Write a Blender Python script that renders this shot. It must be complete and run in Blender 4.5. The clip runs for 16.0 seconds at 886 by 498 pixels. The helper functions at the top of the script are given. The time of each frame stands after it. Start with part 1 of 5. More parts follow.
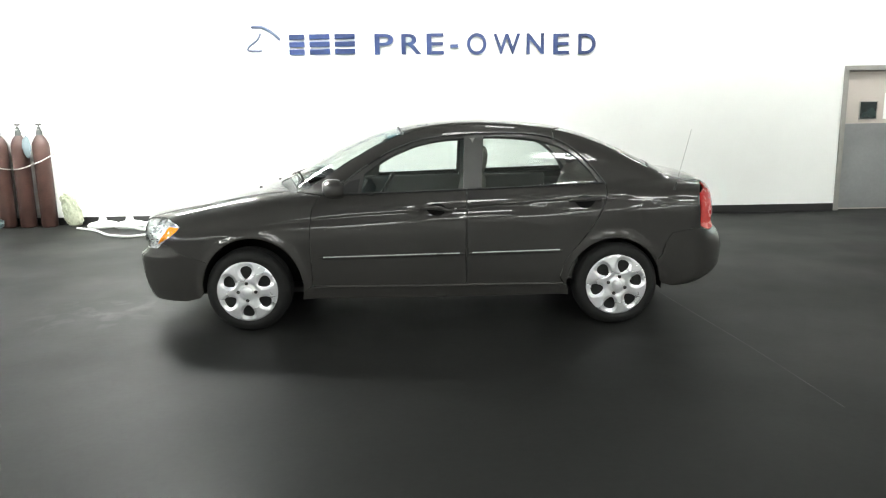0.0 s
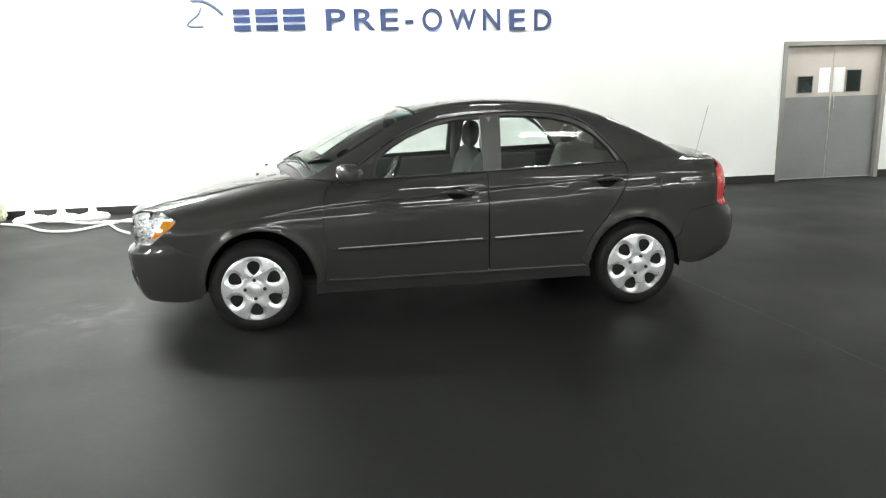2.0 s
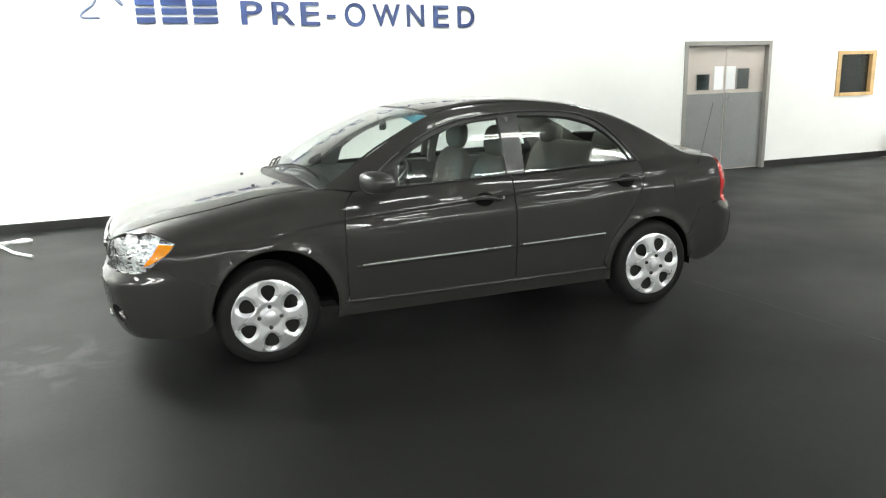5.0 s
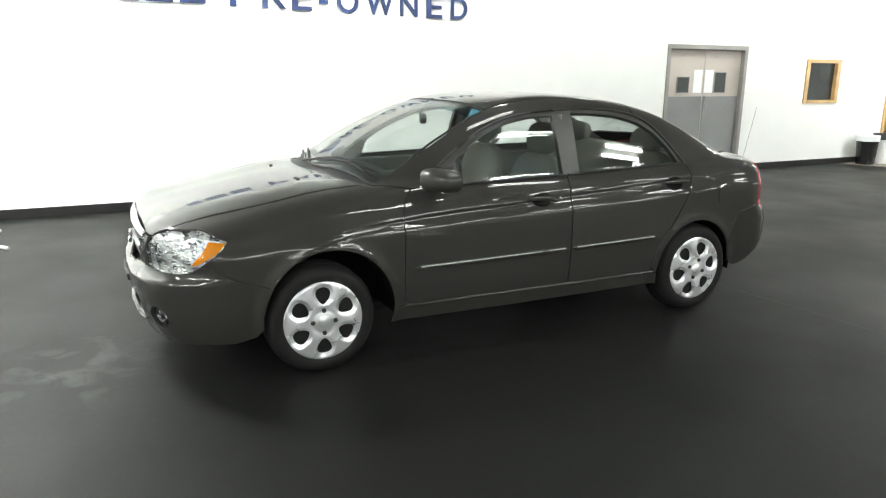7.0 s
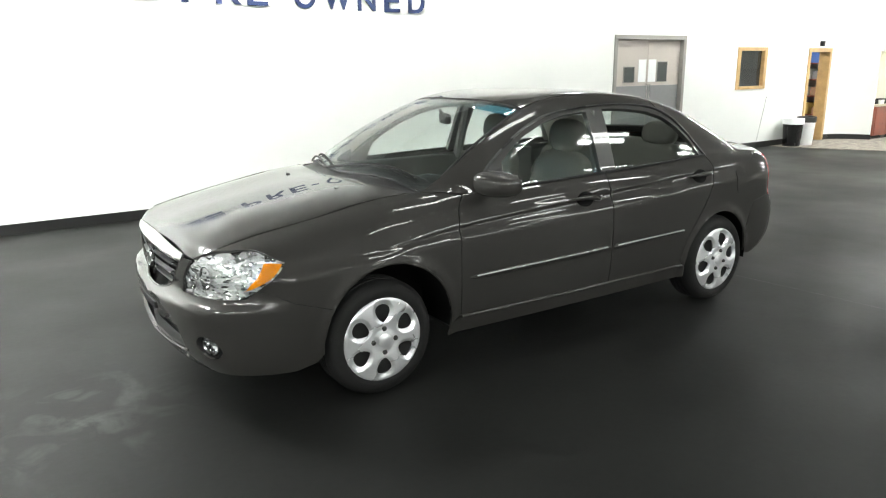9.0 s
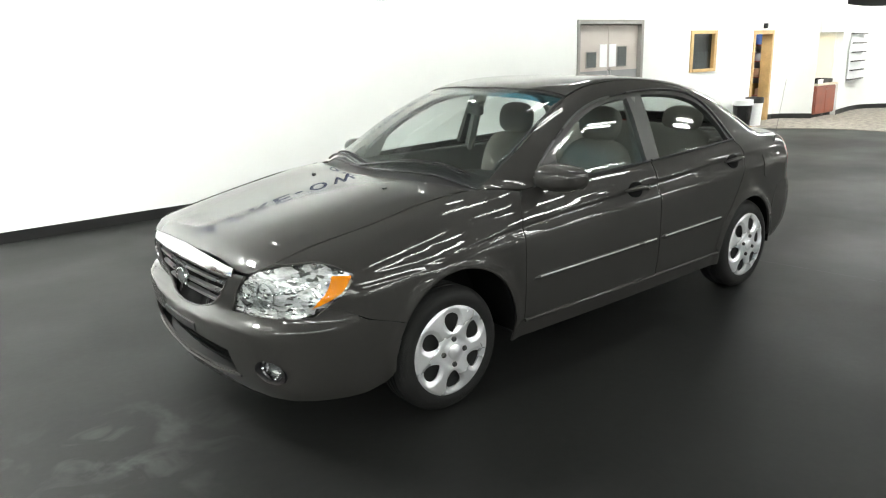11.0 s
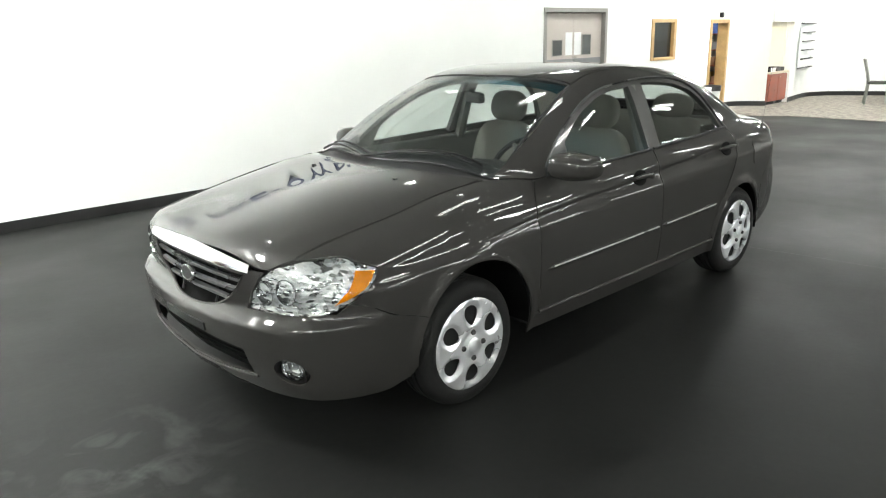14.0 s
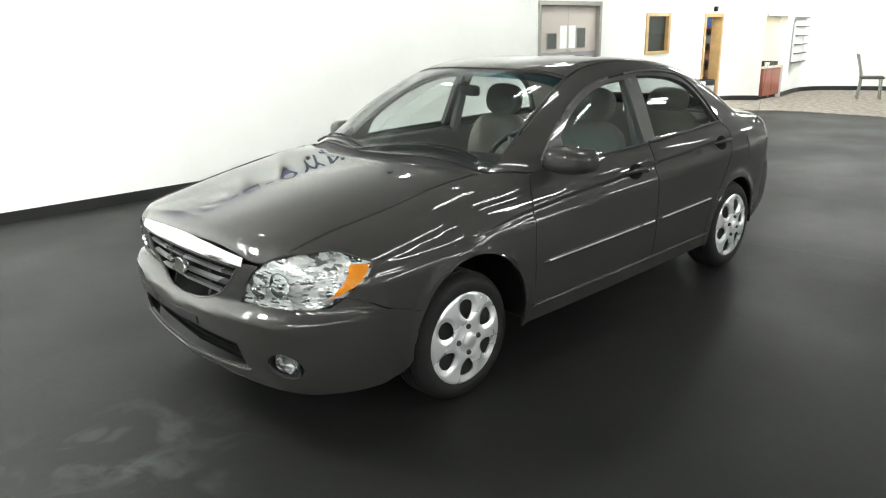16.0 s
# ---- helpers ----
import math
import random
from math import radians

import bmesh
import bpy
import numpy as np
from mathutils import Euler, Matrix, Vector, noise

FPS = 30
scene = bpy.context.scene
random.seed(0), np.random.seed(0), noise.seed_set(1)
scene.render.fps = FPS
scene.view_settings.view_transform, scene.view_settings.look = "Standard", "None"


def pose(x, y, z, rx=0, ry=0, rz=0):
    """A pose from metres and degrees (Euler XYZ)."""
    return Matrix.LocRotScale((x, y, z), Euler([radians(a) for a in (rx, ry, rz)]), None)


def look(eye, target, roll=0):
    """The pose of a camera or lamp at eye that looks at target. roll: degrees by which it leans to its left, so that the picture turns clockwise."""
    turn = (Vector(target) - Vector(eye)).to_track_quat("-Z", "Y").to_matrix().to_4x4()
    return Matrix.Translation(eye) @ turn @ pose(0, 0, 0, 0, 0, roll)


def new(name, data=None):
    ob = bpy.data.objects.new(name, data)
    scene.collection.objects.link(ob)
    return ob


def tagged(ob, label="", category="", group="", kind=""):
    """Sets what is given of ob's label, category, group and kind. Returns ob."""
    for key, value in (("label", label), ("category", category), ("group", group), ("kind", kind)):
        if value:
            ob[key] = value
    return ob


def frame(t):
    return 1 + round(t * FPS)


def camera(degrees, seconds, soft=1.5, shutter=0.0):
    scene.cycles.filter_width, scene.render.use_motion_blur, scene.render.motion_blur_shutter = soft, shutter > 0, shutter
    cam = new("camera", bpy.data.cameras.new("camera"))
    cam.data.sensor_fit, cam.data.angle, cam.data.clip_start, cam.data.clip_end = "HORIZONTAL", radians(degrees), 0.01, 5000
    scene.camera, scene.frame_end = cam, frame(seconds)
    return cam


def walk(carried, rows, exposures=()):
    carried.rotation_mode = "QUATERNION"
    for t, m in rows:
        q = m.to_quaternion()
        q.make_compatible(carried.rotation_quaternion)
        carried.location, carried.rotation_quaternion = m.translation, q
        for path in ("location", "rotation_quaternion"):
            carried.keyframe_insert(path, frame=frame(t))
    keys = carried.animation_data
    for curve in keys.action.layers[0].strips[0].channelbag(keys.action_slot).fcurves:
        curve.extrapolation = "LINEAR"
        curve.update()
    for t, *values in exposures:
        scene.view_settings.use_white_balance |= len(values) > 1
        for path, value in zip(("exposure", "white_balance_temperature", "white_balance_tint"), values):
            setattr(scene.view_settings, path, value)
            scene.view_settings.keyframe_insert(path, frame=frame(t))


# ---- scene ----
cam = camera(63.6, 16.0, soft=1.15)
METRES, EYE, TILT, LEAN, TURN = 4.6, 1.33, 0.0, 0.0, -1.9
PATH = [
    (0, (0.339, 0.175, 1.534), (0.358, 2.138, 1.153), -1.0),
    (0.5, (0.159, 0.213, 1.532), (0.155, 2.168, 1.108), -0.7),
    (1, (0.012, 0.368, 1.529), (0.091, 2.322, 1.108), -0.5),
    (1.5, (-0.19, 0.455, 1.529), (-0.066, 2.398, 1.068), 0.3),
    (2, (-0.426, 0.481, 1.548), (-0.147, 2.411, 1.105), -1.6),
    (2.5, (-0.593, 0.576, 1.539), (-0.248, 2.492, 1.081), -0.1),
    (3, (-0.734, 0.741, 1.557), (-0.319, 2.645, 1.108), -0.3),
    (3.5, (-0.882, 0.833, 1.547), (-0.416, 2.722, 1.083), 0.3),
    (3.7, (-0.98, 0.848, 1.559), (-0.474, 2.727, 1.096), -0.2),
    (6, (-1.714, 1.348, 1.583), (-0.961, 3.141, 1.115), -0.1),
    (6.5, (-1.897, 1.446, 1.585), (-1.105, 3.216, 1.095), 1.1),
    (7, (-1.991, 1.586, 1.581), (-1.147, 3.335, 1.103), 0.5),
    (7.5, (-2.131, 1.734, 1.607), (-1.257, 3.474, 1.153), 1.3),
    (8, (-2.347, 1.845, 1.6), (-1.372, 3.522, 1.112), 0.4),
    (8.5, (-2.495, 1.947, 1.607), (-1.486, 3.593, 1.085), 0.4),
    (9, (-2.563, 2.138, 1.616), (-1.505, 3.761, 1.118), -0.7),
    (11.3, (-2.959, 2.794, 1.624), (-1.71, 4.261, 1.085), -1.3),
    (11.5, (-2.976, 2.83, 1.629), (-1.695, 4.267, 1.086), -1.0),
    (12, (-3.074, 2.96, 1.641), (-1.694, 4.304, 1.104), -1.7),
    (12.2, (-3.08, 2.972, 1.628), (-1.684, 4.301, 1.094), -1.6),
    (12.5, (-3.095, 2.979, 1.635), (-1.751, 4.358, 1.094), -1.4),
    (13, (-3.082, 2.949, 1.626), (-1.755, 4.338, 1.068), -1.0),
    (13.5, (-3.098, 2.965, 1.626), (-1.789, 4.369, 1.065), -2.2),
    (14, (-3.108, 2.994, 1.624), (-1.801, 4.398, 1.06), -1.6),
    (14.5, (-3.116, 3.016, 1.617), (-1.81, 4.409, 1.022), -1.6),
    (15, (-3.113, 3.016, 1.617), (-1.797, 4.403, 1.031), -1.6),
    (15.5, (-3.112, 3.017, 1.614), (-1.785, 4.391, 1.022), -1.6),
    (16, (-3.102, 3.014, 1.62), (-1.785, 4.401, 1.038), -1.3),
]
walk(cam, [(t, look(eye, target, roll)) for t, eye, target, roll in PATH])

# ---- world and large light ----
world = bpy.data.worlds.new("world")
scene.world = world
world.use_nodes = True
world.node_tree.nodes["Background"].inputs[0].default_value = (0.5, 0.5, 0.5, 1)
world.node_tree.nodes["Background"].inputs[1].default_value = 0.02
TUBE = 22.0          # emission of the tubes to the south and west
NEAR = 19.0          # emission of the dimmer tubes close to the car
LOUNGE = 74.0        # emission of the lounge tubes and the added office strip
WASH = 36.0          # emission of the wall-washing row
BAY = 110.0          # emission of the bright bay between the car and the white wall
scene.view_settings.exposure = 0.82

# ---- materials ----


def node_mat(name):
    m = bpy.data.materials.new(name)
    m.use_nodes = True
    return m, m.node_tree.nodes, m.node_tree.links, m.node_tree.nodes["Principled BSDF"]


def mat(name, col, rough=0.5, metal=0.0, vary=0.12, scale=3.0, fine=60.0, bump=0.0, coat=0.0, rvary=0.08, spec=0.5, object_space=True):
    """A surface with two scales of colour variation, uneven roughness and fine relief."""
    m, n, l, p = node_mat(name)
    tc = n.new("ShaderNodeTexCoord")
    a = n.new("ShaderNodeTexNoise")
    a.inputs["Scale"].default_value, a.inputs["Detail"].default_value = scale, 5
    b = n.new("ShaderNodeTexNoise")
    b.inputs["Scale"].default_value, b.inputs["Detail"].default_value = fine, 3
    for t in (a, b):
        l.new(tc.outputs["Object"], t.inputs["Vector"])
    mix = n.new("ShaderNodeMath")
    mix.operation = "MULTIPLY_ADD"
    l.new(b.outputs["Fac"], mix.inputs[0])
    mix.inputs[1].default_value = 0.4
    l.new(a.outputs["Fac"], mix.inputs[2])
    r = n.new("ShaderNodeMapRange")
    r.inputs["From Min"].default_value, r.inputs["From Max"].default_value = 0.45, 0.95
    r.inputs["To Min"].default_value, r.inputs["To Max"].default_value = 1 - vary, 1 + vary
    l.new(mix.outputs[0], r.inputs["Value"])
    mul = n.new("ShaderNodeVectorMath")
    mul.operation = "SCALE"
    mul.inputs[0].default_value = col
    l.new(r.outputs["Result"], mul.inputs["Scale"])
    l.new(mul.outputs["Vector"], p.inputs["Base Color"])
    rr = n.new("ShaderNodeMapRange")
    rr.inputs["From Min"].default_value, rr.inputs["From Max"].default_value = 0.3, 0.7
    rr.inputs["To Min"].default_value, rr.inputs["To Max"].default_value = max(0.0, rough - rvary), min(1, rough + rvary)
    l.new(a.outputs["Fac"], rr.inputs["Value"])
    l.new(rr.outputs["Result"], p.inputs["Roughness"])
    p.inputs["Metallic"].default_value = metal
    p.inputs["Specular IOR Level"].default_value = spec
    p.inputs["Coat Weight"].default_value = coat
    p.inputs["Coat Roughness"].default_value = 0.03
    if bump:
        bm = n.new("ShaderNodeBump")
        bm.inputs["Strength"].default_value, bm.inputs["Distance"].default_value = bump, 0.01
        l.new(b.outputs["Fac"], bm.inputs["Height"])
        l.new(bm.outputs["Normal"], p.inputs["Normal"])
    return m


def glass_mat(name, tint, base=0.045, rough=0.0):
    """A thin pane: tinted see-through with a Fresnel gloss."""
    m, n, l, p = node_mat(name)
    n.remove(p)
    t, g, f, x = (n.new("ShaderNode" + k) for k in ("BsdfTransparent", "BsdfGlossy", "LayerWeight", "MixShader"))
    t.inputs["Color"].default_value = (*tint, 1)
    g.inputs["Roughness"].default_value = rough
    f.inputs["Blend"].default_value = 0.5
    pw, sc = n.new("ShaderNodeMath"), n.new("ShaderNodeMath")
    pw.operation, sc.operation = "POWER", "MULTIPLY_ADD"
    pw.inputs[1].default_value = 5.0
    sc.inputs[1].default_value, sc.inputs[2].default_value = 1 - base, base
    l.new(f.outputs["Facing"], pw.inputs[0])
    l.new(pw.outputs[0], sc.inputs[0])
    l.new(sc.outputs[0], x.inputs[0])
    l.new(t.outputs[0], x.inputs[1])
    l.new(g.outputs[0], x.inputs[2])
    l.new(x.outputs[0], n["Material Output"].inputs["Surface"])
    return m


def lamp_mat(name, col, power):
    m, n, l, p = node_mat(name)
    p.inputs["Base Color"].default_value = (0.8, 0.8, 0.8, 1)
    p.inputs["Emission Color"].default_value = (*col, 1)
    p.inputs["Emission Strength"].default_value = power
    return m


def paint_mat():
    """Dark taupe metallic car paint: flakes under a clear coat."""
    m, n, l, p = node_mat("car_paint")
    tc = n.new("ShaderNodeTexCoord")
    v = n.new("ShaderNodeTexVoronoi")
    v.inputs["Scale"].default_value = 900
    l.new(tc.outputs["Object"], v.inputs["Vector"])
    a = n.new("ShaderNodeTexNoise")
    a.inputs["Scale"].default_value = 2.5
    l.new(tc.outputs["Object"], a.inputs["Vector"])
    r = n.new("ShaderNodeMix")
    r.data_type = "RGBA"
    r.inputs["A"].default_value, r.inputs["B"].default_value = (0.029, 0.0279, 0.0264, 1), (0.053, 0.0507, 0.0480, 1)
    l.new(v.outputs["Color"], r.inputs["Factor"])
    l.new(r.outputs["Result"], p.inputs["Base Color"])
    rr = n.new("ShaderNodeMapRange")
    rr.inputs["To Min"].default_value, rr.inputs["To Max"].default_value = 0.45, 0.54
    l.new(a.outputs["Fac"], rr.inputs["Value"])
    l.new(rr.outputs["Result"], p.inputs["Roughness"])
    p.inputs["Metallic"].default_value = 0.2
    p.inputs["Coat Weight"].default_value = 1.0
    p.inputs["Coat Roughness"].default_value = 0.006
    p.inputs["Coat IOR"].default_value = 1.43
    p.inputs["Specular IOR Level"].default_value = 0.1
    return m


PAINT = paint_mat()
# near-black for recesses: their deep shade is put into the colour
RECESS = mat("recess_shade_black", (0.004, 0.004, 0.004), 0.8, spec=0.12)
TRIM = mat("black_trim", (0.02, 0.02, 0.021), 0.5, bump=0.15, fine=300)
RUBBER = mat("tyre_rubber", (0.010, 0.010, 0.010), 0.7, bump=0.3, fine=150, vary=0.25, spec=0.3)
SILVER = mat("silver_wheel_paint", (0.84, 0.85, 0.87), 0.26, 0.6, coat=0.6, vary=0.05)
CHROME = mat("chrome", (0.75, 0.75, 0.76), 0.12, 1.0, vary=0.03, rvary=0.04)


def facet_mat(name, col, scale):
    """Bright moulded reflector: many small facets that each mirror another way."""
    m, n, l, p = node_mat(name)
    tc = n.new("ShaderNodeTexCoord")
    v = n.new("ShaderNodeTexVoronoi")
    v.inputs["Scale"].default_value = scale
    mp = n.new("ShaderNodeMapping")
    mp.inputs["Scale"].default_value = (1.0, 0.6, 1.6)
    l.new(tc.outputs["Object"], mp.inputs["Vector"])
    l.new(mp.outputs["Vector"], v.inputs["Vector"])
    b = n.new("ShaderNodeBump")
    b.inputs["Strength"].default_value, b.inputs["Distance"].default_value = 0.35, 0.02
    l.new(v.outputs["Distance"], b.inputs["Height"])
    l.new(b.outputs["Normal"], p.inputs["Normal"])
    p.inputs["Base Color"].default_value = (*col, 1)
    cell = n.new("ShaderNodeMapRange")
    cell.inputs["From Min"].default_value, cell.inputs["From Max"].default_value = 0.35, 0.95
    cell.inputs["To Min"].default_value, cell.inputs["To Max"].default_value = 0.45, 1.0
    sep = n.new("ShaderNodeSeparateColor")
    l.new(v.outputs["Color"], sep.inputs["Color"])
    l.new(sep.outputs["Red"], cell.inputs["Value"])
    l.new(cell.outputs["Result"], p.inputs["Metallic"])
    p.inputs["Roughness"].default_value = 0.12
    return m


REFLECT = facet_mat("lamp_reflector", (0.98, 0.98, 0.98), 52)
STEEL = mat("dark_steel", (0.06, 0.06, 0.06), 0.5, 0.6)
DASH = mat("dashboard_plastic", (0.022, 0.023, 0.022), 0.65, bump=0.2, fine=200)
CABIN = mat("cabin_plastic", (0.15, 0.15, 0.142), 0.6, bump=0.2, fine=200)
HEADLINER = mat("headliner_cloth", (0.48, 0.46, 0.42), 0.9, fine=300, bump=0.2)
CLOTH = mat("seat_cloth", (0.165, 0.158, 0.14), 0.9, fine=400, bump=0.3, vary=0.2)
GLASS = glass_mat("car_glass", (0.955, 0.98, 0.97))
BAND = glass_mat("blue_shade_band", (0.40, 0.68, 0.80))
LENS = glass_mat("clear_lens", (0.95, 0.96, 0.96), 0.03)
AMBER = mat("amber_lens", (1.0, 0.31, 0.004), 0.2, coat=0.5, vary=0.2, scale=20, fine=90, bump=0.4)
RED = mat("red_lens", (0.50, 0.012, 0.010), 0.25, coat=0.35, vary=0.25, scale=20, fine=90, bump=0.4)
MIRROR = mat("mirror_glass", (0.9, 0.9, 0.9), 0.02, 1.0, vary=0.0, rvary=0.0)

# ---- mesh helpers ----


def mesh_object(name, verts, faces, materials, parent=None, label="", midx=None, smooth=False, normals=None):
    me = bpy.data.meshes.new(name)
    me.from_pydata([tuple(v) for v in verts], [], [tuple(f) for f in faces])
    for m in materials if isinstance(materials, (list, tuple)) else [materials]:
        me.materials.append(m)
    if midx is not None:
        me.polygons.foreach_set("material_index", list(midx))
    if smooth or normals is not None:
        me.polygons.foreach_set("use_smooth", [True] * len(me.polygons))
    if normals is not None:
        me.normals_split_custom_set([tuple(v) for v in normals])
    me.update()
    ob = new(name, me)
    if parent:
        ob.parent = parent
    if label:
        ob["label"] = label
    return ob


def part(name, bm, material, parent=None, label="", smooth=False, sharp=40):
    """Links a bmesh as one mesh object under a thing or a part."""
    me = bpy.data.meshes.new(name)
    bmesh.ops.recalc_face_normals(bm, faces=bm.faces)
    if smooth:
        for f in bm.faces:
            f.smooth = True
        for e in bm.edges:
            if len(e.link_faces) == 2 and e.calc_face_angle(0) > radians(sharp):
                e.smooth = False
    bm.to_mesh(me)
    bm.free()
    for m in material if isinstance(material, (list, tuple)) else [material]:
        me.materials.append(m)
    ob = new(name, me)
    if parent:
        ob.parent = parent
    if label:
        ob["label"] = label
    return ob


def empty(name, place=(0, 0, 0), rz=0.0):
    ob = new(name)
    ob.location, ob.rotation_euler = place, (0, 0, radians(rz))
    return ob


def add_box(bm, x0, y0, z0, x1, y1, z1, bevel=0.0, seg=2):
    r = bmesh.ops.create_cube(bm, size=1)["verts"]
    for v in r:
        v.co = Vector(((x0 + x1) / 2 + v.co.x * (x1 - x0), (y0 + y1) / 2 + v.co.y * (y1 - y0), (z0 + z1) / 2 + v.co.z * (z1 - z0)))
    if bevel:
        es = list({e for v in r for e in v.link_edges})
        bmesh.ops.bevel(bm, geom=es, offset=bevel, segments=seg, profile=0.5, affect="EDGES")
    return bm


def box(x0, y0, z0, x1, y1, z1, bevel=0.0, seg=2):
    return add_box(bmesh.new(), x0, y0, z0, x1, y1, z1, bevel, seg)


def add_lathe(bm, profile, axis="z", at=(0, 0, 0), seg=40, caps=True):
    """Turns (radius, height) pairs round an axis."""
    rings = []
    for r, h in profile:
        ring = []
        for i in range(seg):
            a = 2 * math.pi * i / seg
            c, s_ = r * math.cos(a), r * math.sin(a)
            co = (c, s_, h) if axis == "z" else ((c, h, s_) if axis == "y" else (h, c, s_))
            ring.append(bm.verts.new(Vector(co) + Vector(at)))
        rings.append(ring)
    for a, b in zip(rings, rings[1:]):
        for i in range(seg):
            bm.faces.new((a[i], a[(i + 1) % seg], b[(i + 1) % seg], b[i]))
    for ring, (r, h) in ((rings[0], profile[0]), (rings[-1], profile[-1])):
        if r > 1e-4 and caps:
            bm.faces.new(ring)
    bmesh.ops.remove_doubles(bm, verts=bm.verts, dist=1e-5)
    return bm


def add_tube(bm, pts, r, seg=8, closed=False):
    """A round bar along a line of points; r may be one radius or one for each point."""
    pts = [Vector(p) for p in pts]
    n = len(pts)
    rings = []
    up = Vector((0.13, 0.2, 1)).normalized()
    for i, p in enumerate(pts):
        d = (pts[(i + 1) % n] - pts[i - 1]) if closed else (pts[min(i + 1, n - 1)] - pts[max(i - 1, 0)])
        d.normalize()
        u = d.cross(up)
        if u.length < 1e-3:
            u = d.cross(Vector((1, 0, 0)))
        u.normalize()
        v = d.cross(u)
        rad = r[i] if isinstance(r, (list, tuple)) else r
        rings.append([bm.verts.new(p + u * rad * math.cos(2 * math.pi * k / seg) + v * rad * math.sin(2 * math.pi * k / seg)) for k in range(seg)])
    pairs = list(zip(rings, rings[1:])) + ([(rings[-1], rings[0])] if closed else [])
    for a, b in pairs:
        for k in range(seg):
            bm.faces.new((a[k], a[(k + 1) % seg], b[(k + 1) % seg], b[k]))
    if not closed:
        bm.faces.new(rings[0])
        bm.faces.new(rings[-1])
    return bm


def curve_pts(pts, n=8):
    """A smooth line through points."""
    P = [Vector(p) for p in pts]
    out = []
    for i in range(len(P) - 1):
        a, b, c, d = P[max(i - 1, 0)], P[i], P[i + 1], P[min(i + 2, len(P) - 1)]
        for k in range(n):
            t = k / n
            out.append(0.5 * ((2 * b) + (c - a) * t + (2 * a - 5 * b + 4 * c - d) * t * t + (3 * b - a - 3 * c + d) * t ** 3))
    return out + [P[-1]]


# ---- the car's outer form: one smooth field, negative inside ----
def line(pairs):
    """A smooth function through (x, y) pairs."""
    xs, ys = np.array(pairs, float).T
    m = np.gradient(ys, xs)

    def f(x):
        x = np.clip(x, xs[0], xs[-1])
        i = np.clip(np.searchsorted(xs, x) - 1, 0, len(xs) - 2)
        h = xs[i + 1] - xs[i]
        t = (x - xs[i]) / h
        return ((1 + 2 * t) * (1 - t) ** 2 * ys[i] + t * (1 - t) ** 2 * h * m[i] + t * t * (3 - 2 * t) * ys[i + 1] + t * t * (t - 1) * h * m[i + 1])
    return f


def smax(a, b, k):
    h = np.maximum(k - np.abs(a - b), 0) / k
    return np.maximum(a, b) + h * h * k / 4


side_plan = line([(-1.1, 0.70), (-0.7, 0.805), (-0.45, 0.838), (-0.2, 0.850), (0.2, 0.858), (0.8, 0.868), (1.6, 0.870), (2.3, 0.862), (2.8, 0.845), (3.1, 0.82), (3.4, 0.77), (3.7, 0.68)])
side_sect = line([(0.0, -0.12), (0.15, -0.06), (0.25, -0.032), (0.36, -0.012), (0.5, 0.0), (0.62, 0.002), (0.73, -0.001), (0.785, -0.006), (0.81, -0.018), (0.9, -0.050), (0.98, -0.088), (1.1, -0.16), (1.3, -0.3)])
ledge = line([(-1.0, 0.70), (-0.2, 0.725), (0.1, 0.765), (0.37, 0.797), (0.67, 0.822), (1.16, 0.848), (1.76, 0.884), (2.34, 0.913), (2.8, 0.925), (3.5, 0.93)])
crease = line([(-1.0, 0.66), (-0.3, 0.68), (0.08, 0.745), (0.47, 0.763), (1.06, 0.790), (1.57, 0.805), (2.0, 0.820), (2.5, 0.85), (3.0, 0.86), (3.5, 0.86)])
nose_plan = line([(0, 0), (0.3, 0.018), (0.5, 0.052), (0.6, 0.085), (0.7, 0.145), (0.8, 0.26), (0.95, 0.52)])
nose_sect = line([(0.0, 0.24), (0.12, 0.13), (0.2, 0.062), (0.3, 0.022), (0.42, 0.004), (0.485, 0.0), (0.510, 0.006), (0.53, 0.034), (0.65, 0.046), (0.75, 0.06), (0.8, 0.08), (0.95, 0.25)])
tail_plan = line([(0, 0), (0.3, 0.015), (0.5, 0.045), (0.65, 0.085), (0.75, 0.13), (0.85, 0.25), (1.0, 0.6)])
tail_sect = line([(0.0, 0.6), (0.15, 0.42), (0.25, 0.26), (0.3, 0.12), (0.36, 0.04), (0.48, 0.0), (0.6, 0.005), (0.65, 0.03), (0.69, 0.065), (0.8, 0.07), (0.9, 0.085), (0.98, 0.11), (1.1, 0.25)])
deck = line([(-1.1, 0.58), (-0.95, 0.757), (-0.88, 0.792), (-0.8, 0.824), (-0.7, 0.855), (-0.6, 0.880), (-0.45, 0.912), (-0.3, 0.941), (-0.15, 0.967), (0.0, 0.990), (0.15, 1.009), (0.4, 1.02), (1.0, 1.005), (2.4, 1.03), (2.9, 1.06), (3.15, 1.055), (3.3, 1.035), (3.4, 1.0), (3.55, 0.9)])
deck_crown = line([(-1.0, 0.22), (-0.5, 0.21), (0, 0.17), (0.5, 0.06), (2.4, 0.05), (2.9, 0.09), (3.5, 0.12)])
roof_line = line([(-0.8, 0.4), (-0.3, 0.70), (0.0, 0.905), (0.1, 0.968), (0.3, 1.083), (0.5, 1.195), (0.7, 1.285), (0.9, 1.36), (1.1, 1.41), (1.3, 1.437), (1.55, 1.45), (1.8, 1.445), (2.05, 1.425), (2.3, 1.385), (2.5, 1.33), (2.7, 1.248), (2.9, 1.15), (3.05, 1.075), (3.3, 0.93), (3.6, 0.6)])
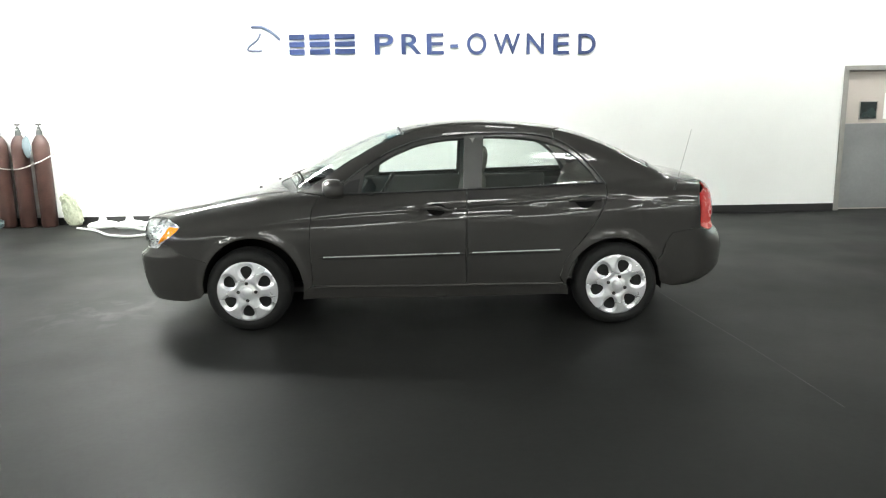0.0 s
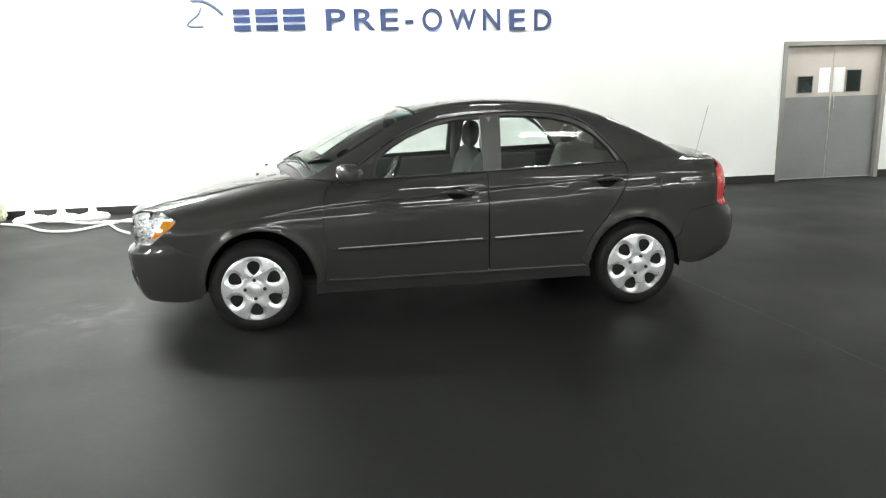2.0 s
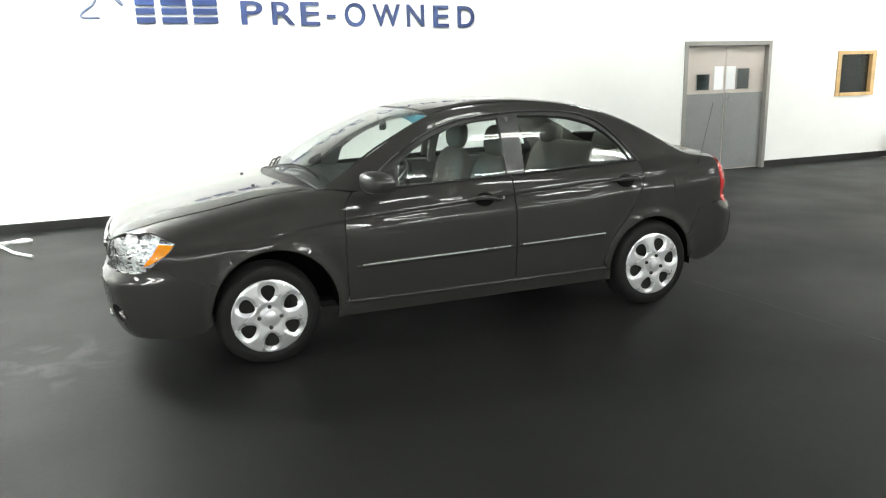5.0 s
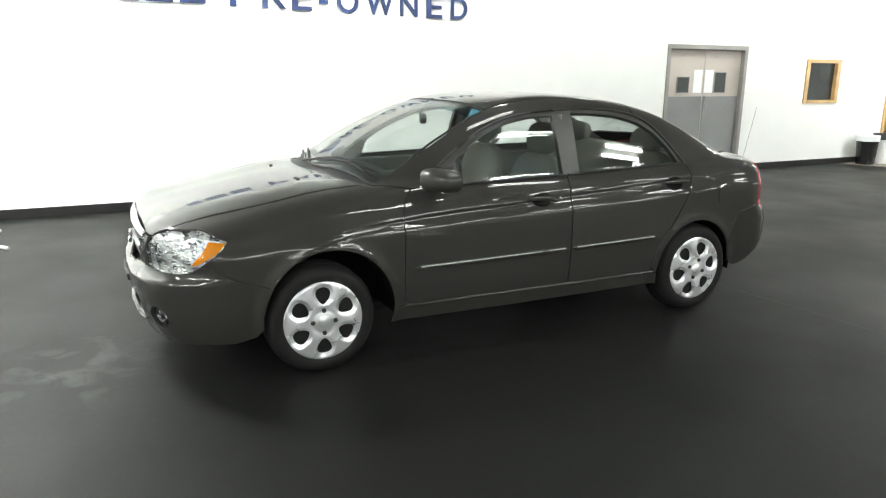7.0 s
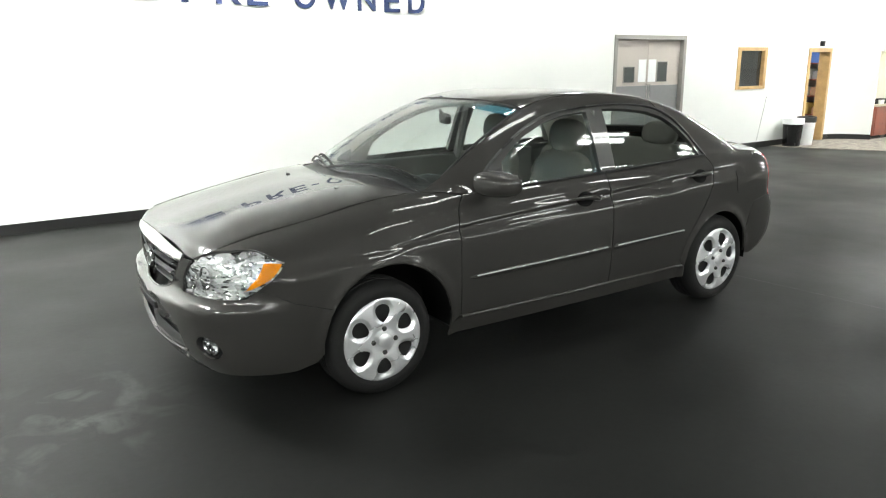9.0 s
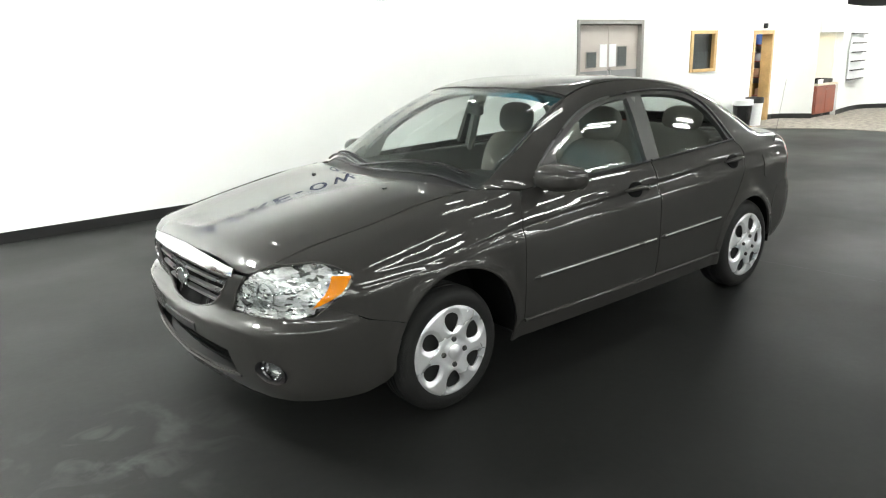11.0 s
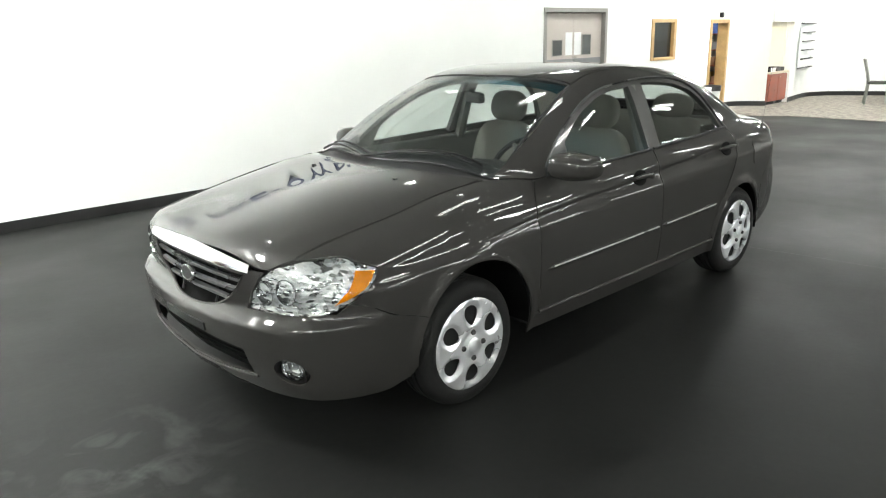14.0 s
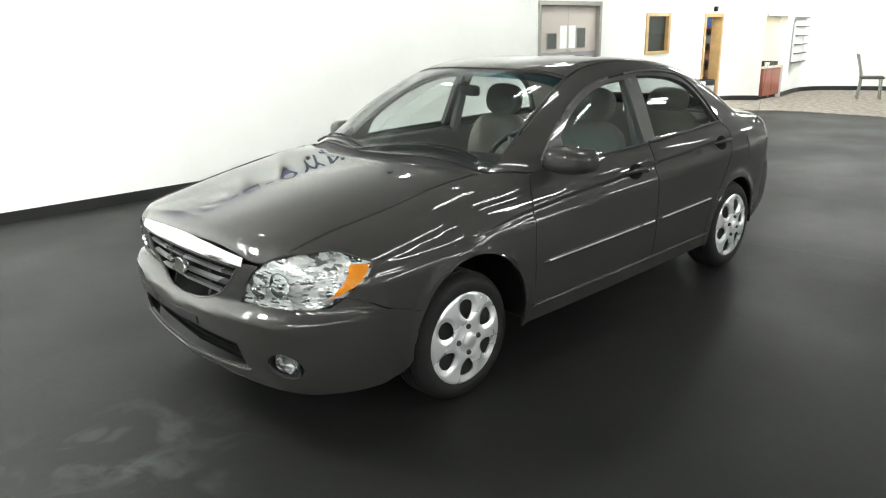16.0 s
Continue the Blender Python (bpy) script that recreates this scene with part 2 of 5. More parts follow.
cabin_plan = line([(-0.2, 0.66), (0.2, 0.715), (0.4, 0.745), (0.8, 0.772), (1.5, 0.785), (2.1, 0.775), (2.6, 0.74), (3.0, 0.69), (3.4, 0.6)])


def field(p):
    x, y, z = p[:, 0], np.abs(p[:, 1]), p[:, 2]
    side = y - side_plan(x) - side_sect(z - (crease(x) - 0.79) * np.clip((z - 0.5) / 0.25, 0, 1))
    fade = np.clip((x + 0.05) / 0.4, 0, 1) * np.clip((2.75 - x) / 0.3, 0, 1)
    side = side - 0.0040 * fade * np.tanh((z - ledge(x)) / 0.006) * np.exp(-((z - ledge(x)) / 0.09) ** 2)
    for ax, az, ar in ((0.046, 0.330, 0.358), (2.588, 0.310, 0.336)):
        r = np.hypot(x - ax, z - az)
        side = side - 0.012 * np.exp(-((r - ar) / 0.035) ** 2)
    zz = z - 0.06 * y
    f = smax(side, nose_plan(y) + nose_sect(zz) - 0.912 - x, 0.12)
    f = smax(f, x - 3.5 + tail_plan(y) + tail_sect(z), 0.10)
    u = np.clip((p[:, 1] - 0.1) / 0.5, 0, 1)
    yc = p[:, 1] + 0.11 * (1 - 2 * u * u * (3 - 2 * u)) * np.clip((0.4 - x) / 0.3, 0, 1)
    f = smax(f, z - deck(x) + deck_crown(x) * (0.40 * yc * yc + 1.5 * yc ** 4), 0.07)
    f = smax(f, 0.2 - z, 0.03)
    xe = x + np.where(x < 1.5, -0.15 * y * y - 1.05 * y ** 4, 0.18 * y * y) * np.clip(np.abs(x - 1.5) / 0.4, 0, 1)
    roof = (z - roof_line(xe) - 0.012 + 0.035 * y * y + 0.10 * y ** 4) / 1.1
    g = (y - cabin_plan(x) + 0.42 * (z - 0.98) + 0.5 * np.maximum(z - 1.2, 0) ** 2) / 1.1
    g = np.maximum(smax(g, roof, 0.09), 0.90 - z)
    return -smax(-f, -g, 0.025)


def gradient(p):
    e = 0.0012
    g = np.stack([field(p + e * np.eye(3)[i]) - field(p - e * np.eye(3)[i]) for i in range(3)], 1)
    return g / np.maximum(np.linalg.norm(g, axis=1, keepdims=True), 1e-9)


def cast(o, d, reach):
    """First places where rays from outside meet the form."""
    n = 40
    ts = np.linspace(0, reach, n)
    vals = np.stack([field(o + d * t) for t in ts], 1)
    inside = vals < 0
    hit = inside.any(1)
    i = np.where(hit, inside.argmax(1), vals.argmin(1))
    lo, hi = ts[np.maximum(i - 1, 0)], ts[i]
    for _ in range(14):
        m = (lo + hi) / 2
        neg = field(o + d * m[:, None]) < 0
        hi, lo = np.where(neg, m, hi), np.where(neg, lo, m)
    return o + d * hi[:, None]


AX_Z, NOSE_X, TAIL_X, RAD = 0.45, -0.05, 2.45, 0.8


def rays(kind, uv):
    u, v = uv[:, 0], uv[:, 1]
    one, nil = np.ones_like(u), np.zeros_like(u)
    if kind == "s":
        return np.stack([u, -1.3 * one, v], 1), np.stack([nil, one, nil], 1), 1.3
    if kind == "t":
        return np.stack([u, v, 1.8 * one], 1), np.stack([nil, nil, -one], 1), 1.7
    if kind == "f":
        return np.stack([-1.4 * one, u, v], 1), np.stack([one, nil, nil], 1), 1.4
    if kind == "r":
        return np.stack([4.0 * one, u, v], 1), np.stack([-one, nil, nil], 1), 1.4
    if kind == "side":
        c, s_ = np.cos(v / RAD), np.sin(v / RAD)
        return np.stack([u, -1.4 * c, AX_Z + 1.4 * s_], 1), np.stack([nil, c, -s_], 1), 1.35
    c, s_ = np.cos(u / RAD), np.sin(u / RAD)
    if kind == "nose":
        return np.stack([NOSE_X - 1.4 * c, 1.4 * s_, v], 1), np.stack([c, -s_, nil], 1), 1.3
    return np.stack([TAIL_X + 1.5 * c, 1.5 * s_, v], 1), np.stack([-c, -s_, nil], 1), 1.4


def flat(kind, p):
    if kind == "t":
        return p[:, :2].copy()
    if kind == "side":
        return np.stack([p[:, 0], RAD * np.arctan2(p[:, 2] - AX_Z, -p[:, 1])], 1)
    if kind == "nose":
        return np.stack([RAD * np.arctan2(p[:, 1], NOSE_X - p[:, 0]), p[:, 2]], 1)
    return np.stack([RAD * np.arctan2(p[:, 1], p[:, 0] - TAIL_X), p[:, 2]], 1)


def on_form(pts):
    """Marked outline points -> places: (s, x, z) from the side, (t, x, y) from above, (f / r, y, z) from ahead or behind, (a, x, z, radius, from, to) an arc in side view."""
    kinds, uv = [], []
    for q in pts:
        if q[0] == "a":
            for t in np.radians(np.linspace(q[4], q[5], max(3, int(abs(q[5] - q[4]) / 7)))):
                kinds.append("s")
                uv.append((q[1] + q[3] * math.cos(t), q[2] + q[3] * math.sin(t)))
        else:
            kinds.append(q[0])
            uv.append(q[1:])
    uv, out = np.array(uv, float), np.zeros((len(uv), 3))
    for k in set(kinds):
        i = np.array([k == j for j in kinds])
        out[i] = cast(*rays(k, uv[i]))
    return out


def loop(kind, pts, step, keep=40, rounds=6):
    """A closed outline in the flat plane, cut fine, its soft corners smoothed."""
    P = flat(kind, on_form(pts))
    n = len(P)
    a, b = P - np.roll(P, 1, 0), np.roll(P, -1, 0) - P
    turn = np.degrees(np.abs(np.arctan2(a[:, 0] * b[:, 1] - a[:, 1] * b[:, 0], (a * b).sum(1))))
    Q, fixed = [], []
    for i in range(n):
        m = max(1, int(np.ceil(np.linalg.norm(b[i]) / step)))
        for k in range(m):
            Q.append(P[i] + b[i] * k / m)
            fixed.append(k == 0 and turn[i] > keep)
    Q, fixed = np.array(Q), np.array(fixed)
    for _ in range(rounds):
        S = (np.roll(Q, 1, 0) + 2 * Q + np.roll(Q, -1, 0)) / 4
        Q = np.where(fixed[:, None], Q, S)
    return Q


def area2(Q):
    return (Q[:, 0] * np.roll(Q[:, 1], -1) - np.roll(Q[:, 0], -1) * Q[:, 1]).sum()


def shrink(Q, g):
    t = np.roll(Q, -1, 0) - np.roll(Q, 1, 0)
    t /= np.maximum(np.linalg.norm(t, axis=1, keepdims=True), 1e-9)
    s_ = 1 if area2(Q) > 0 else -1
    return Q + g * s_ * np.stack([-t[:, 1], t[:, 0]], 1)


def within(Q, pts):
    x, y = pts[:, 0][:, None], pts[:, 1][:, None]
    x0, y0 = Q[:, 0][None], Q[:, 1][None]
    x1, y1 = np.roll(Q[:, 0], -1)[None], np.roll(Q[:, 1], -1)[None]
    c = ((y0 > y) != (y1 > y)) & (x < (x1 - x0) * (y - y0) / np.where(y1 == y0, 1e-12, y1 - y0) + x0)
    return c.sum(1) % 2 == 1


from mathutils.geometry import delaunay_2d_cdt


def fill(Q, holes, h, extra=None):
    """Triangles of an outline with holes, with inner points every h."""
    lo, hi = Q.min(0), Q.max(0)
    gx, gy = np.meshgrid(np.arange(lo[0] + h / 2, hi[0], h), np.arange(lo[1] + h / 2, hi[1], h))
    gx[1::2] += h / 2
    G = np.stack([gx.ravel(), gy.ravel()], 1)
    if len(G):
        G = G[within(Q, G)]
    for H in holes:
        if len(G):
            G = G[~within(H, G)]
    rim = np.concatenate([Q, *holes])
    if extra is not None:
        extra = extra[within(Q, extra)]
        extra = extra[np.sqrt(((extra[:, None] - rim[None]) ** 2).sum(2)).min(1) > 0.003]
        G = G[np.sqrt(((G[:, None] - extra[None]) ** 2).sum(2)).min(1) > 0.011]
    if len(G):
        d = np.sqrt(((G[:, None] - rim[None]) ** 2).sum(2)).min(1)
        G = G[d > 0.45 * h]
    if extra is not None:
        G = np.concatenate([G, extra])
    V = np.concatenate([rim, G]) if len(G) else rim
    edges, k = [], 0
    for L in (Q, *holes):
        edges += [(k + i, k + (i + 1) % len(L)) for i in range(len(L))]
        k += len(L)
    r = delaunay_2d_cdt([Vector(v) for v in V], edges, [], 0, 1e-6)
    V2 = np.array([tuple(v) for v in r[0]])
    T = np.array([f for f in r[2]])
    C = V2[T].mean(1)
    ok = within(Q, C)
    for H in holes:
        ok &= ~within(H, C)
    T = T[ok]
    a, b, c = V2[T[:, 0]], V2[T[:, 1]], V2[T[:, 2]]
    neg = (b - a)[:, 0] * (c - a)[:, 1] - (b - a)[:, 1] * (c - a)[:, 0] < 0
    T[neg] = T[neg][:, ::-1]
    return V2, T


def slab(P, N, T, thick):
    """A sheet with thickness: outer skin, inner skin and rim; faces, face kinds and loop normals."""
    n = len(P)
    V = np.concatenate([P, P - N * thick])
    a, b, c = P[T[:, 0]], P[T[:, 1]], P[T[:, 2]]
    if (np.einsum("ij,ij->i", np.cross(b - a, c - a), N[T[:, 0]]) < 0).sum() > len(T) / 2:
        T = T[:, ::-1]
    count = {}
    for t in T:
        for i in range(3):
            e = (int(t[i]), int(t[(i + 1) % 3]))
            count[e] = count.get(e, 0) + 1
    rim = [e for e in count if (e[1], e[0]) not in count]
    faces = [tuple(int(i) for i in t) for t in T] + [tuple(int(i) + n for i in t[::-1]) for t in T] + [(e[1], e[0], e[0] + n, e[1] + n) for e in rim]
    kinds = [0] * len(T) + [1] * len(T) + [0] * len(rim)
    normals = []
    for t in T:
        normals += [N[i] for i in t]
    for t in T:
        normals += [-N[i] for i in t[::-1]]
    for e in rim:
        nn = np.cross(V[e[0]] - V[e[1]], V[e[0] + n] - V[e[1]])
        nn = nn / max(np.linalg.norm(nn), 1e-9)
        normals += [nn] * 4
    return V, faces, kinds, np.array(normals)


def panel(name, kind, pts, parent, outer, inner=None, label="", h=0.035, gap=-0.0006, off=0.0, thick=0.012, holes=(), bulge=None, both=False, keep=40, rounds=6, step=0.02, ridge=None):
    """A body panel cut from the form by its outline. both: also the mirrored one of the far side."""
    Q = shrink(loop(kind, pts, step, keep, rounds), gap)
    HS = [shrink(loop(kind, hp, step * 0.7, keep, rounds), -gap) for hp in holes]
    extra = None
    if ridge:
        xs = np.arange(ridge[0], ridge[1], 0.012)
        extra = np.concatenate([flat(kind, cast(*rays("s", np.stack([xs, ledge(xs) + d], 1)))) for d in (-0.018, -0.009, -0.003, 0.003, 0.009, 0.018)])
    V2, T = fill(Q, HS, h, extra)
    P = cast(*rays(kind, V2))
    N = gradient(P)
    lift = off if bulge is None else off + bulge(P)[:, None]
    P = P + N * lift
    if bulge is not None:
        fn = np.cross(P[T[:, 1]] - P[T[:, 0]], P[T[:, 2]] - P[T[:, 0]])
        M = np.zeros_like(P)
        for k in range(3):
            np.add.at(M, T[:, k], fn)
        M *= np.sign((M * N).sum(1, keepdims=True))
        N = M / np.maximum(np.linalg.norm(M, axis=1, keepdims=True), 1e-12)
    V, F, K, L = slab(P, N, T, thick)
    mats = [outer, inner or outer]
    made = [mesh_object(name, V, F, mats, parent, label, K, normals=L)]
    if both:
        flip = np.array([1, -1, 1])
        L2, k = [], 0
        for f in F:
            L2 += [L[k + i] * flip for i in range(len(f))][::-1]
            k += len(f)
        made.append(mesh_object(name, V * flip, [f[::-1] for f in F], mats, parent, label, K, normals=L2))
    return made


def along(kind, rows):
    """Places on the form, each (u, v, height over the skin)."""
    r = np.array(rows, float)
    p = cast(*rays(kind, r[:, :2]))
    return [Vector(q) for q in p + gradient(p) * r[:, 2:3]]


def skin(kind, u, v, off=0.0):
    p = cast(*rays(kind, np.array([[u, v]])))
    return Vector(p[0] + gradient(p)[0] * off), Vector(gradient(p)[0])


# ---- the place ----


def floor_mat():
    """Black floor coating, unevenly worn, with pale scuff swirls and tyre smears."""
    m = mat("black_floor_coating", (0.0125, 0.0128, 0.0123), 0.52, vary=0.25, scale=0.8, fine=22, bump=0.04, rvary=0.08, spec=0.14)
    n, l = m.node_tree.nodes, m.node_tree.links
    p = n["Principled BSDF"]
    old = p.inputs["Base Color"].links[0].from_socket
    tc = n.new("ShaderNodeTexCoord")
    total = None
    for (cx, cy), r, sc, amt in (((-2.35, 5.75), 0.70, 4.0, 0.40), ((-2.9, 3.9), 0.8, 1.4, 0.035), ((-1.3, 2.6), 0.9, 1.1, 0.03), ((3.4, 3.9), 0.9, 1.3, 0.03)):
        sub = n.new("ShaderNodeVectorMath")
        sub.operation = "SUBTRACT"
        sub.inputs[1].default_value = (cx, cy, 0)
        l.new(tc.outputs["Object"], sub.inputs[0])
        ln = n.new("ShaderNodeVectorMath")
        ln.operation = "LENGTH"
        l.new(sub.outputs["Vector"], ln.inputs[0])
        fall = n.new("ShaderNodeMapRange")
        fall.inputs["From Min"].default_value, fall.inputs["From Max"].default_value = r, r * 0.2
        l.new(ln.outputs["Value"], fall.inputs["Value"])
        w = n.new("ShaderNodeTexNoise")
        w.inputs["Scale"].default_value, w.inputs["Detail"].default_value, w.inputs["Distortion"].default_value = sc, 8, 0.9
        l.new(tc.outputs["Object"], w.inputs["Vector"])
        ridge = n.new("ShaderNodeMapRange")
        ridge.inputs["From Min"].default_value, ridge.inputs["From Max"].default_value = 0.50, 0.72
        ridge.inputs["To Max"].default_value = amt
        l.new(w.outputs["Fac"], ridge.inputs["Value"])
        mu = n.new("ShaderNodeMath")
        mu.operation = "MULTIPLY"
        l.new(fall.outputs["Result"], mu.inputs[0])
        l.new(ridge.outputs["Result"], mu.inputs[1])
        if total is None:
            total = mu.outputs[0]
        else:
            ad = n.new("ShaderNodeMath")
            l.new(total, ad.inputs[0])
            l.new(mu.outputs[0], ad.inputs[1])
            total = ad.outputs[0]
    mix = n.new("ShaderNodeMix")
    mix.data_type = "RGBA"
    mix.inputs["B"].default_value = (0.12, 0.12, 0.118, 1)
    l.new(total, mix.inputs["Factor"])
    l.new(old, mix.inputs["A"])
    l.new(mix.outputs["Result"], p.inputs["Base Color"])
    return m


FLOOR = floor_mat()
WALL = mat("white_wall_paint", (0.82, 0.83, 0.81), 0.85, vary=0.03, scale=1.2, fine=90, bump=0.05)
# dimness of the east and office walls is put into this grey
DIM = mat("dim_wall_grey", (0.25, 0.25, 0.24), 0.9, vary=0.05)
SOUTH = mat("off_white_wall_paint", (0.74, 0.74, 0.72), 0.9, vary=0.05)
DECK = mat("grey_ceiling_paint", (0.30, 0.30, 0.29), 0.9, vary=0.1)
BLACKBASE = mat("black_baseboard", (0.012, 0.012, 0.012), 0.45)
TUBE_MAT = lamp_mat("tube_light", (0.97, 1.0, 0.955), TUBE)
WEST_MAT = lamp_mat("west_diffuser", (0.97, 1.0, 0.955), TUBE * 1.7)
NEAR_MAT = lamp_mat("near_tube_light", (0.97, 1.0, 0.955), NEAR)
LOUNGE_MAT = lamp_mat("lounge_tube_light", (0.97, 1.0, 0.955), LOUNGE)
BAY_MAT = lamp_mat("bay_light", (0.97, 1.0, 0.955), BAY)
WASH_MAT = lamp_mat("wash_light", (0.97, 1.0, 0.955), WASH * 1.35)
WASH_EAST = lamp_mat("wash_light_east", (0.97, 1.0, 0.955), WASH * 0.8)
HOUSING = mat("white_enamel", (0.75, 0.75, 0.74), 0.4, vary=0.03)

NY = 10.46           # the face of the white wall
tagged(part("floor", box(-12, -11, -0.12, 22, 14, 0), FLOOR), "matt black coated showroom floor", "floor", kind="structure")
tagged(part("ceiling", box(-12, -11, 4.3, 22, 14, 4.42), DECK), "grey painted open ceiling", "ceiling", kind="structure")


def wall_with_openings(name, x0, x1, z0, z1, y, thick, openings, material):
    xs = sorted({x0, x1, *[o[0] for o in openings], *[o[1] for o in openings]})
    zs = sorted({z0, z1, *[o[2] for o in openings], *[o[3] for o in openings]})
    bm = bmesh.new()

    def solid(i, k):
        if i < 0 or k < 0 or i >= len(xs) - 1 or k >= len(zs) - 1:
            return False
        cx, cz = (xs[i] + xs[i + 1]) / 2, (zs[k] + zs[k + 1]) / 2
        return not any(o[0] < cx < o[1] and o[2] < cz < o[3] for o in openings)

    def quad(*pts):
        bm.faces.new([bm.verts.new(p) for p in pts])
    for i in range(len(xs) - 1):
        for k in range(len(zs) - 1):
            if not solid(i, k):
                continue
            a, b, c, d = xs[i], xs[i + 1], zs[k], zs[k + 1]
            quad((a, y, c), (b, y, c), (b, y, d), (a, y, d))
            quad((a, y + thick, c), (a, y + thick, d), (b, y + thick, d), (b, y + thick, c))
            for di, dk, p, q in ((-1, 0, (a, c), (a, d)), (1, 0, (b, c), (b, d)), (0, -1, (a, c), (b, c)), (0, 1, (a, d), (b, d))):
                if not solid(i + di, k + dk):
                    quad((p[0], y, p[1]), (q[0], y, q[1]), (q[0], y + thick, q[1]), (p[0], y + thick, p[1]))
    bmesh.ops.remove_doubles(bm, verts=bm.verts, dist=1e-5)
    return part(name, bm, material)


tagged(wall_with_openings("wall_north", -12, 12.62, 0, 4.3, NY, 0.2, [(6.197, 7.803, 0, 1.994), (9.40, 10.13, 1.164, 1.817), (11.665, 12.367, 0, 1.797)], WALL), "plain bright white wall", "wall", kind="structure")
tagged(part("wall_west", box(-12.2, -11, 0, -12, 14, 4.3), WALL), "plain white wall", "wall", kind="structure")
tagged(part("wall_south", box(-12, -11.2, 0, 22, -11, 4.3), SOUTH), "plain off-white wall", "wall", kind="structure")
tagged(part("wall_east", box(22, -11, 0, 22.2, 14, 4.3), DIM), "plain grey wall", "wall", kind="structure")
for bx0, bx1 in ((-12, 6.135), (7.865, 11.60), (12.435, 12.6)):
    tagged(part("baseboard", box(bx0, NY - 0.015, 0, bx1, NY - 0.002, 0.11, 0.003), BLACKBASE), "black rubber baseboard along the white wall", "baseboard", kind="structure")


def strip_light(x, y, z, length, m, axis="x", tilt=0.0):
    """A fluorescent batten: housing and glowing diffuser."""
    ob = empty("ceiling_light", (x, y, z))
    tagged(ob, "long white fluorescent strip light under the grey ceiling", "ceiling light", "ceiling strip lights")
    if m in (WASH_MAT, WASH_EAST):
        # unseen shields, added to keep tubes out of reflections and off the upper wall
        part("shade", box(-length / 2, -0.14, -0.27, length / 2, -0.125, 0.09), HOUSING, ob, "white steel shield added to cut off the tube light")
        part("shade", box(-length / 2, 0.125, -0.085, length / 2, 0.14, 0.09), HOUSING, ob, "white steel shield added to cut off the tube light")
    wide = m in (TUBE_MAT, WEST_MAT, BAY_MAT)
    hw = 0.28 if wide else 0.16
    part("housing", box(-length / 2, -hw, 0.03, length / 2, hw, 0.10, 0.01), HOUSING, ob)
    if wide:
        part("diffuser", box(-length / 2, -0.26, -0.01, length / 2, 0.26, 0.028, 0.012), m, ob, "glowing white diffuser")
    else:
        bm = bmesh.new()
        gap, rad = (0.10, 0.032) if m is NEAR_MAT else (0.03, 0.02)
        for dy in (-gap, gap):
            add_tube(bm, [(-length / 2 + 0.03, dy, 0.0), (length / 2 - 0.03, dy, 0.0)], rad, 8)
        part("tube", bm, m, ob, "glowing fluorescent tubes")
    for dx in (-length * 0.3, length * 0.3):
        part("hanger", add_tube(bmesh.new(), [(dx, 0, 0.1), (dx, 0, 4.3 - z)], 0.004, 5), HOUSING, ob)
    if axis == "y":
        ob.rotation_euler = (0, 0, radians(90))
    return ob


for lx in (-7.2, -4.6, -2.0, 0.6, 3.2, 6.4, 9.6):
    strip_light(lx, 9.35, 3.75, 2.4, WASH_MAT if lx < 2 else WASH_EAST)
strip_light(-3.5, 8.7, 3.95, 1.2, BAY_MAT)
for lx, ly, ll in ((2.45, 2.75, 1.15), (5.0, 2.15, 1.2), (8.8, 2.0, 1.2), (0.9, 5.0, 1.2), (1.2, 6.6, 0.5), (4.6, 8.9, 0.7), (0.7, 1.7, 1.2), (4.0, 0.8, 1.2)):
    strip_light(lx, ly, 3.9, ll, NEAR_MAT)
for lx, ly in ((-7.6, 5.2), (-7.6, 2.4), (-7.6, -0.2)):
    strip_light(lx, ly, 3.9, 2.4, WEST_MAT)
for ly in (-2.5, -6.0):
    for lx in (-6.0, -1.5, 3.0, 7.5, 12.0):
        strip_light(lx, ly, 3.9, 2.4, TUBE_MAT)
for lx, ly in ((10.4, 7.6), (12.2, 5.2), (13.4, 8.4), (15.6, 5.2), (15.2, 7.6), (15.4, 2.0)):
    strip_light(lx, ly, 3.9, 2.4, LOUNGE_MAT)



# ---- doors and windows of the white wall ----
STEELDOOR = mat("brushed_steel_plate", (0.27, 0.275, 0.28), 0.42, 0.5, vary=0.1, scale=1.5, fine=25)
TAN = mat("tan_door_paint", (0.50, 0.45, 0.41), 0.5, vary=0.04)
FRAMEMETAL = mat("grey_door_frame", (0.30, 0.29, 0.27), 0.4, 0.4)
OAK = mat("oak_trim", (0.55, 0.36, 0.16), 0.45, vary=0.2, scale=4, fine=40, coat=0.2)
PAPER = mat("white_paper", (0.85, 0.86, 0.86), 0.7, vary=0.02)
# dark tint puts the dimness of the office into the glass
DIMGLASS = glass_mat("window_glass", (0.34, 0.37, 0.37), 0.06)
DARKGLASS = mat("dark_glass", (0.02, 0.03, 0.03), 0.05, vary=0.3, coat=1.0, scale=6)
CHERRY = mat("cherry_wood", (0.26, 0.065, 0.035), 0.35, vary=0.25, scale=5, fine=60, coat=0.4)
BLACKTOP = mat("black_laminate", (0.015, 0.015, 0.015), 0.25)
CARPET = mat("mottled_brown_carpet", (0.21, 0.185, 0.16), 0.95, vary=0.5, scale=9, fine=70, bump=0.5)

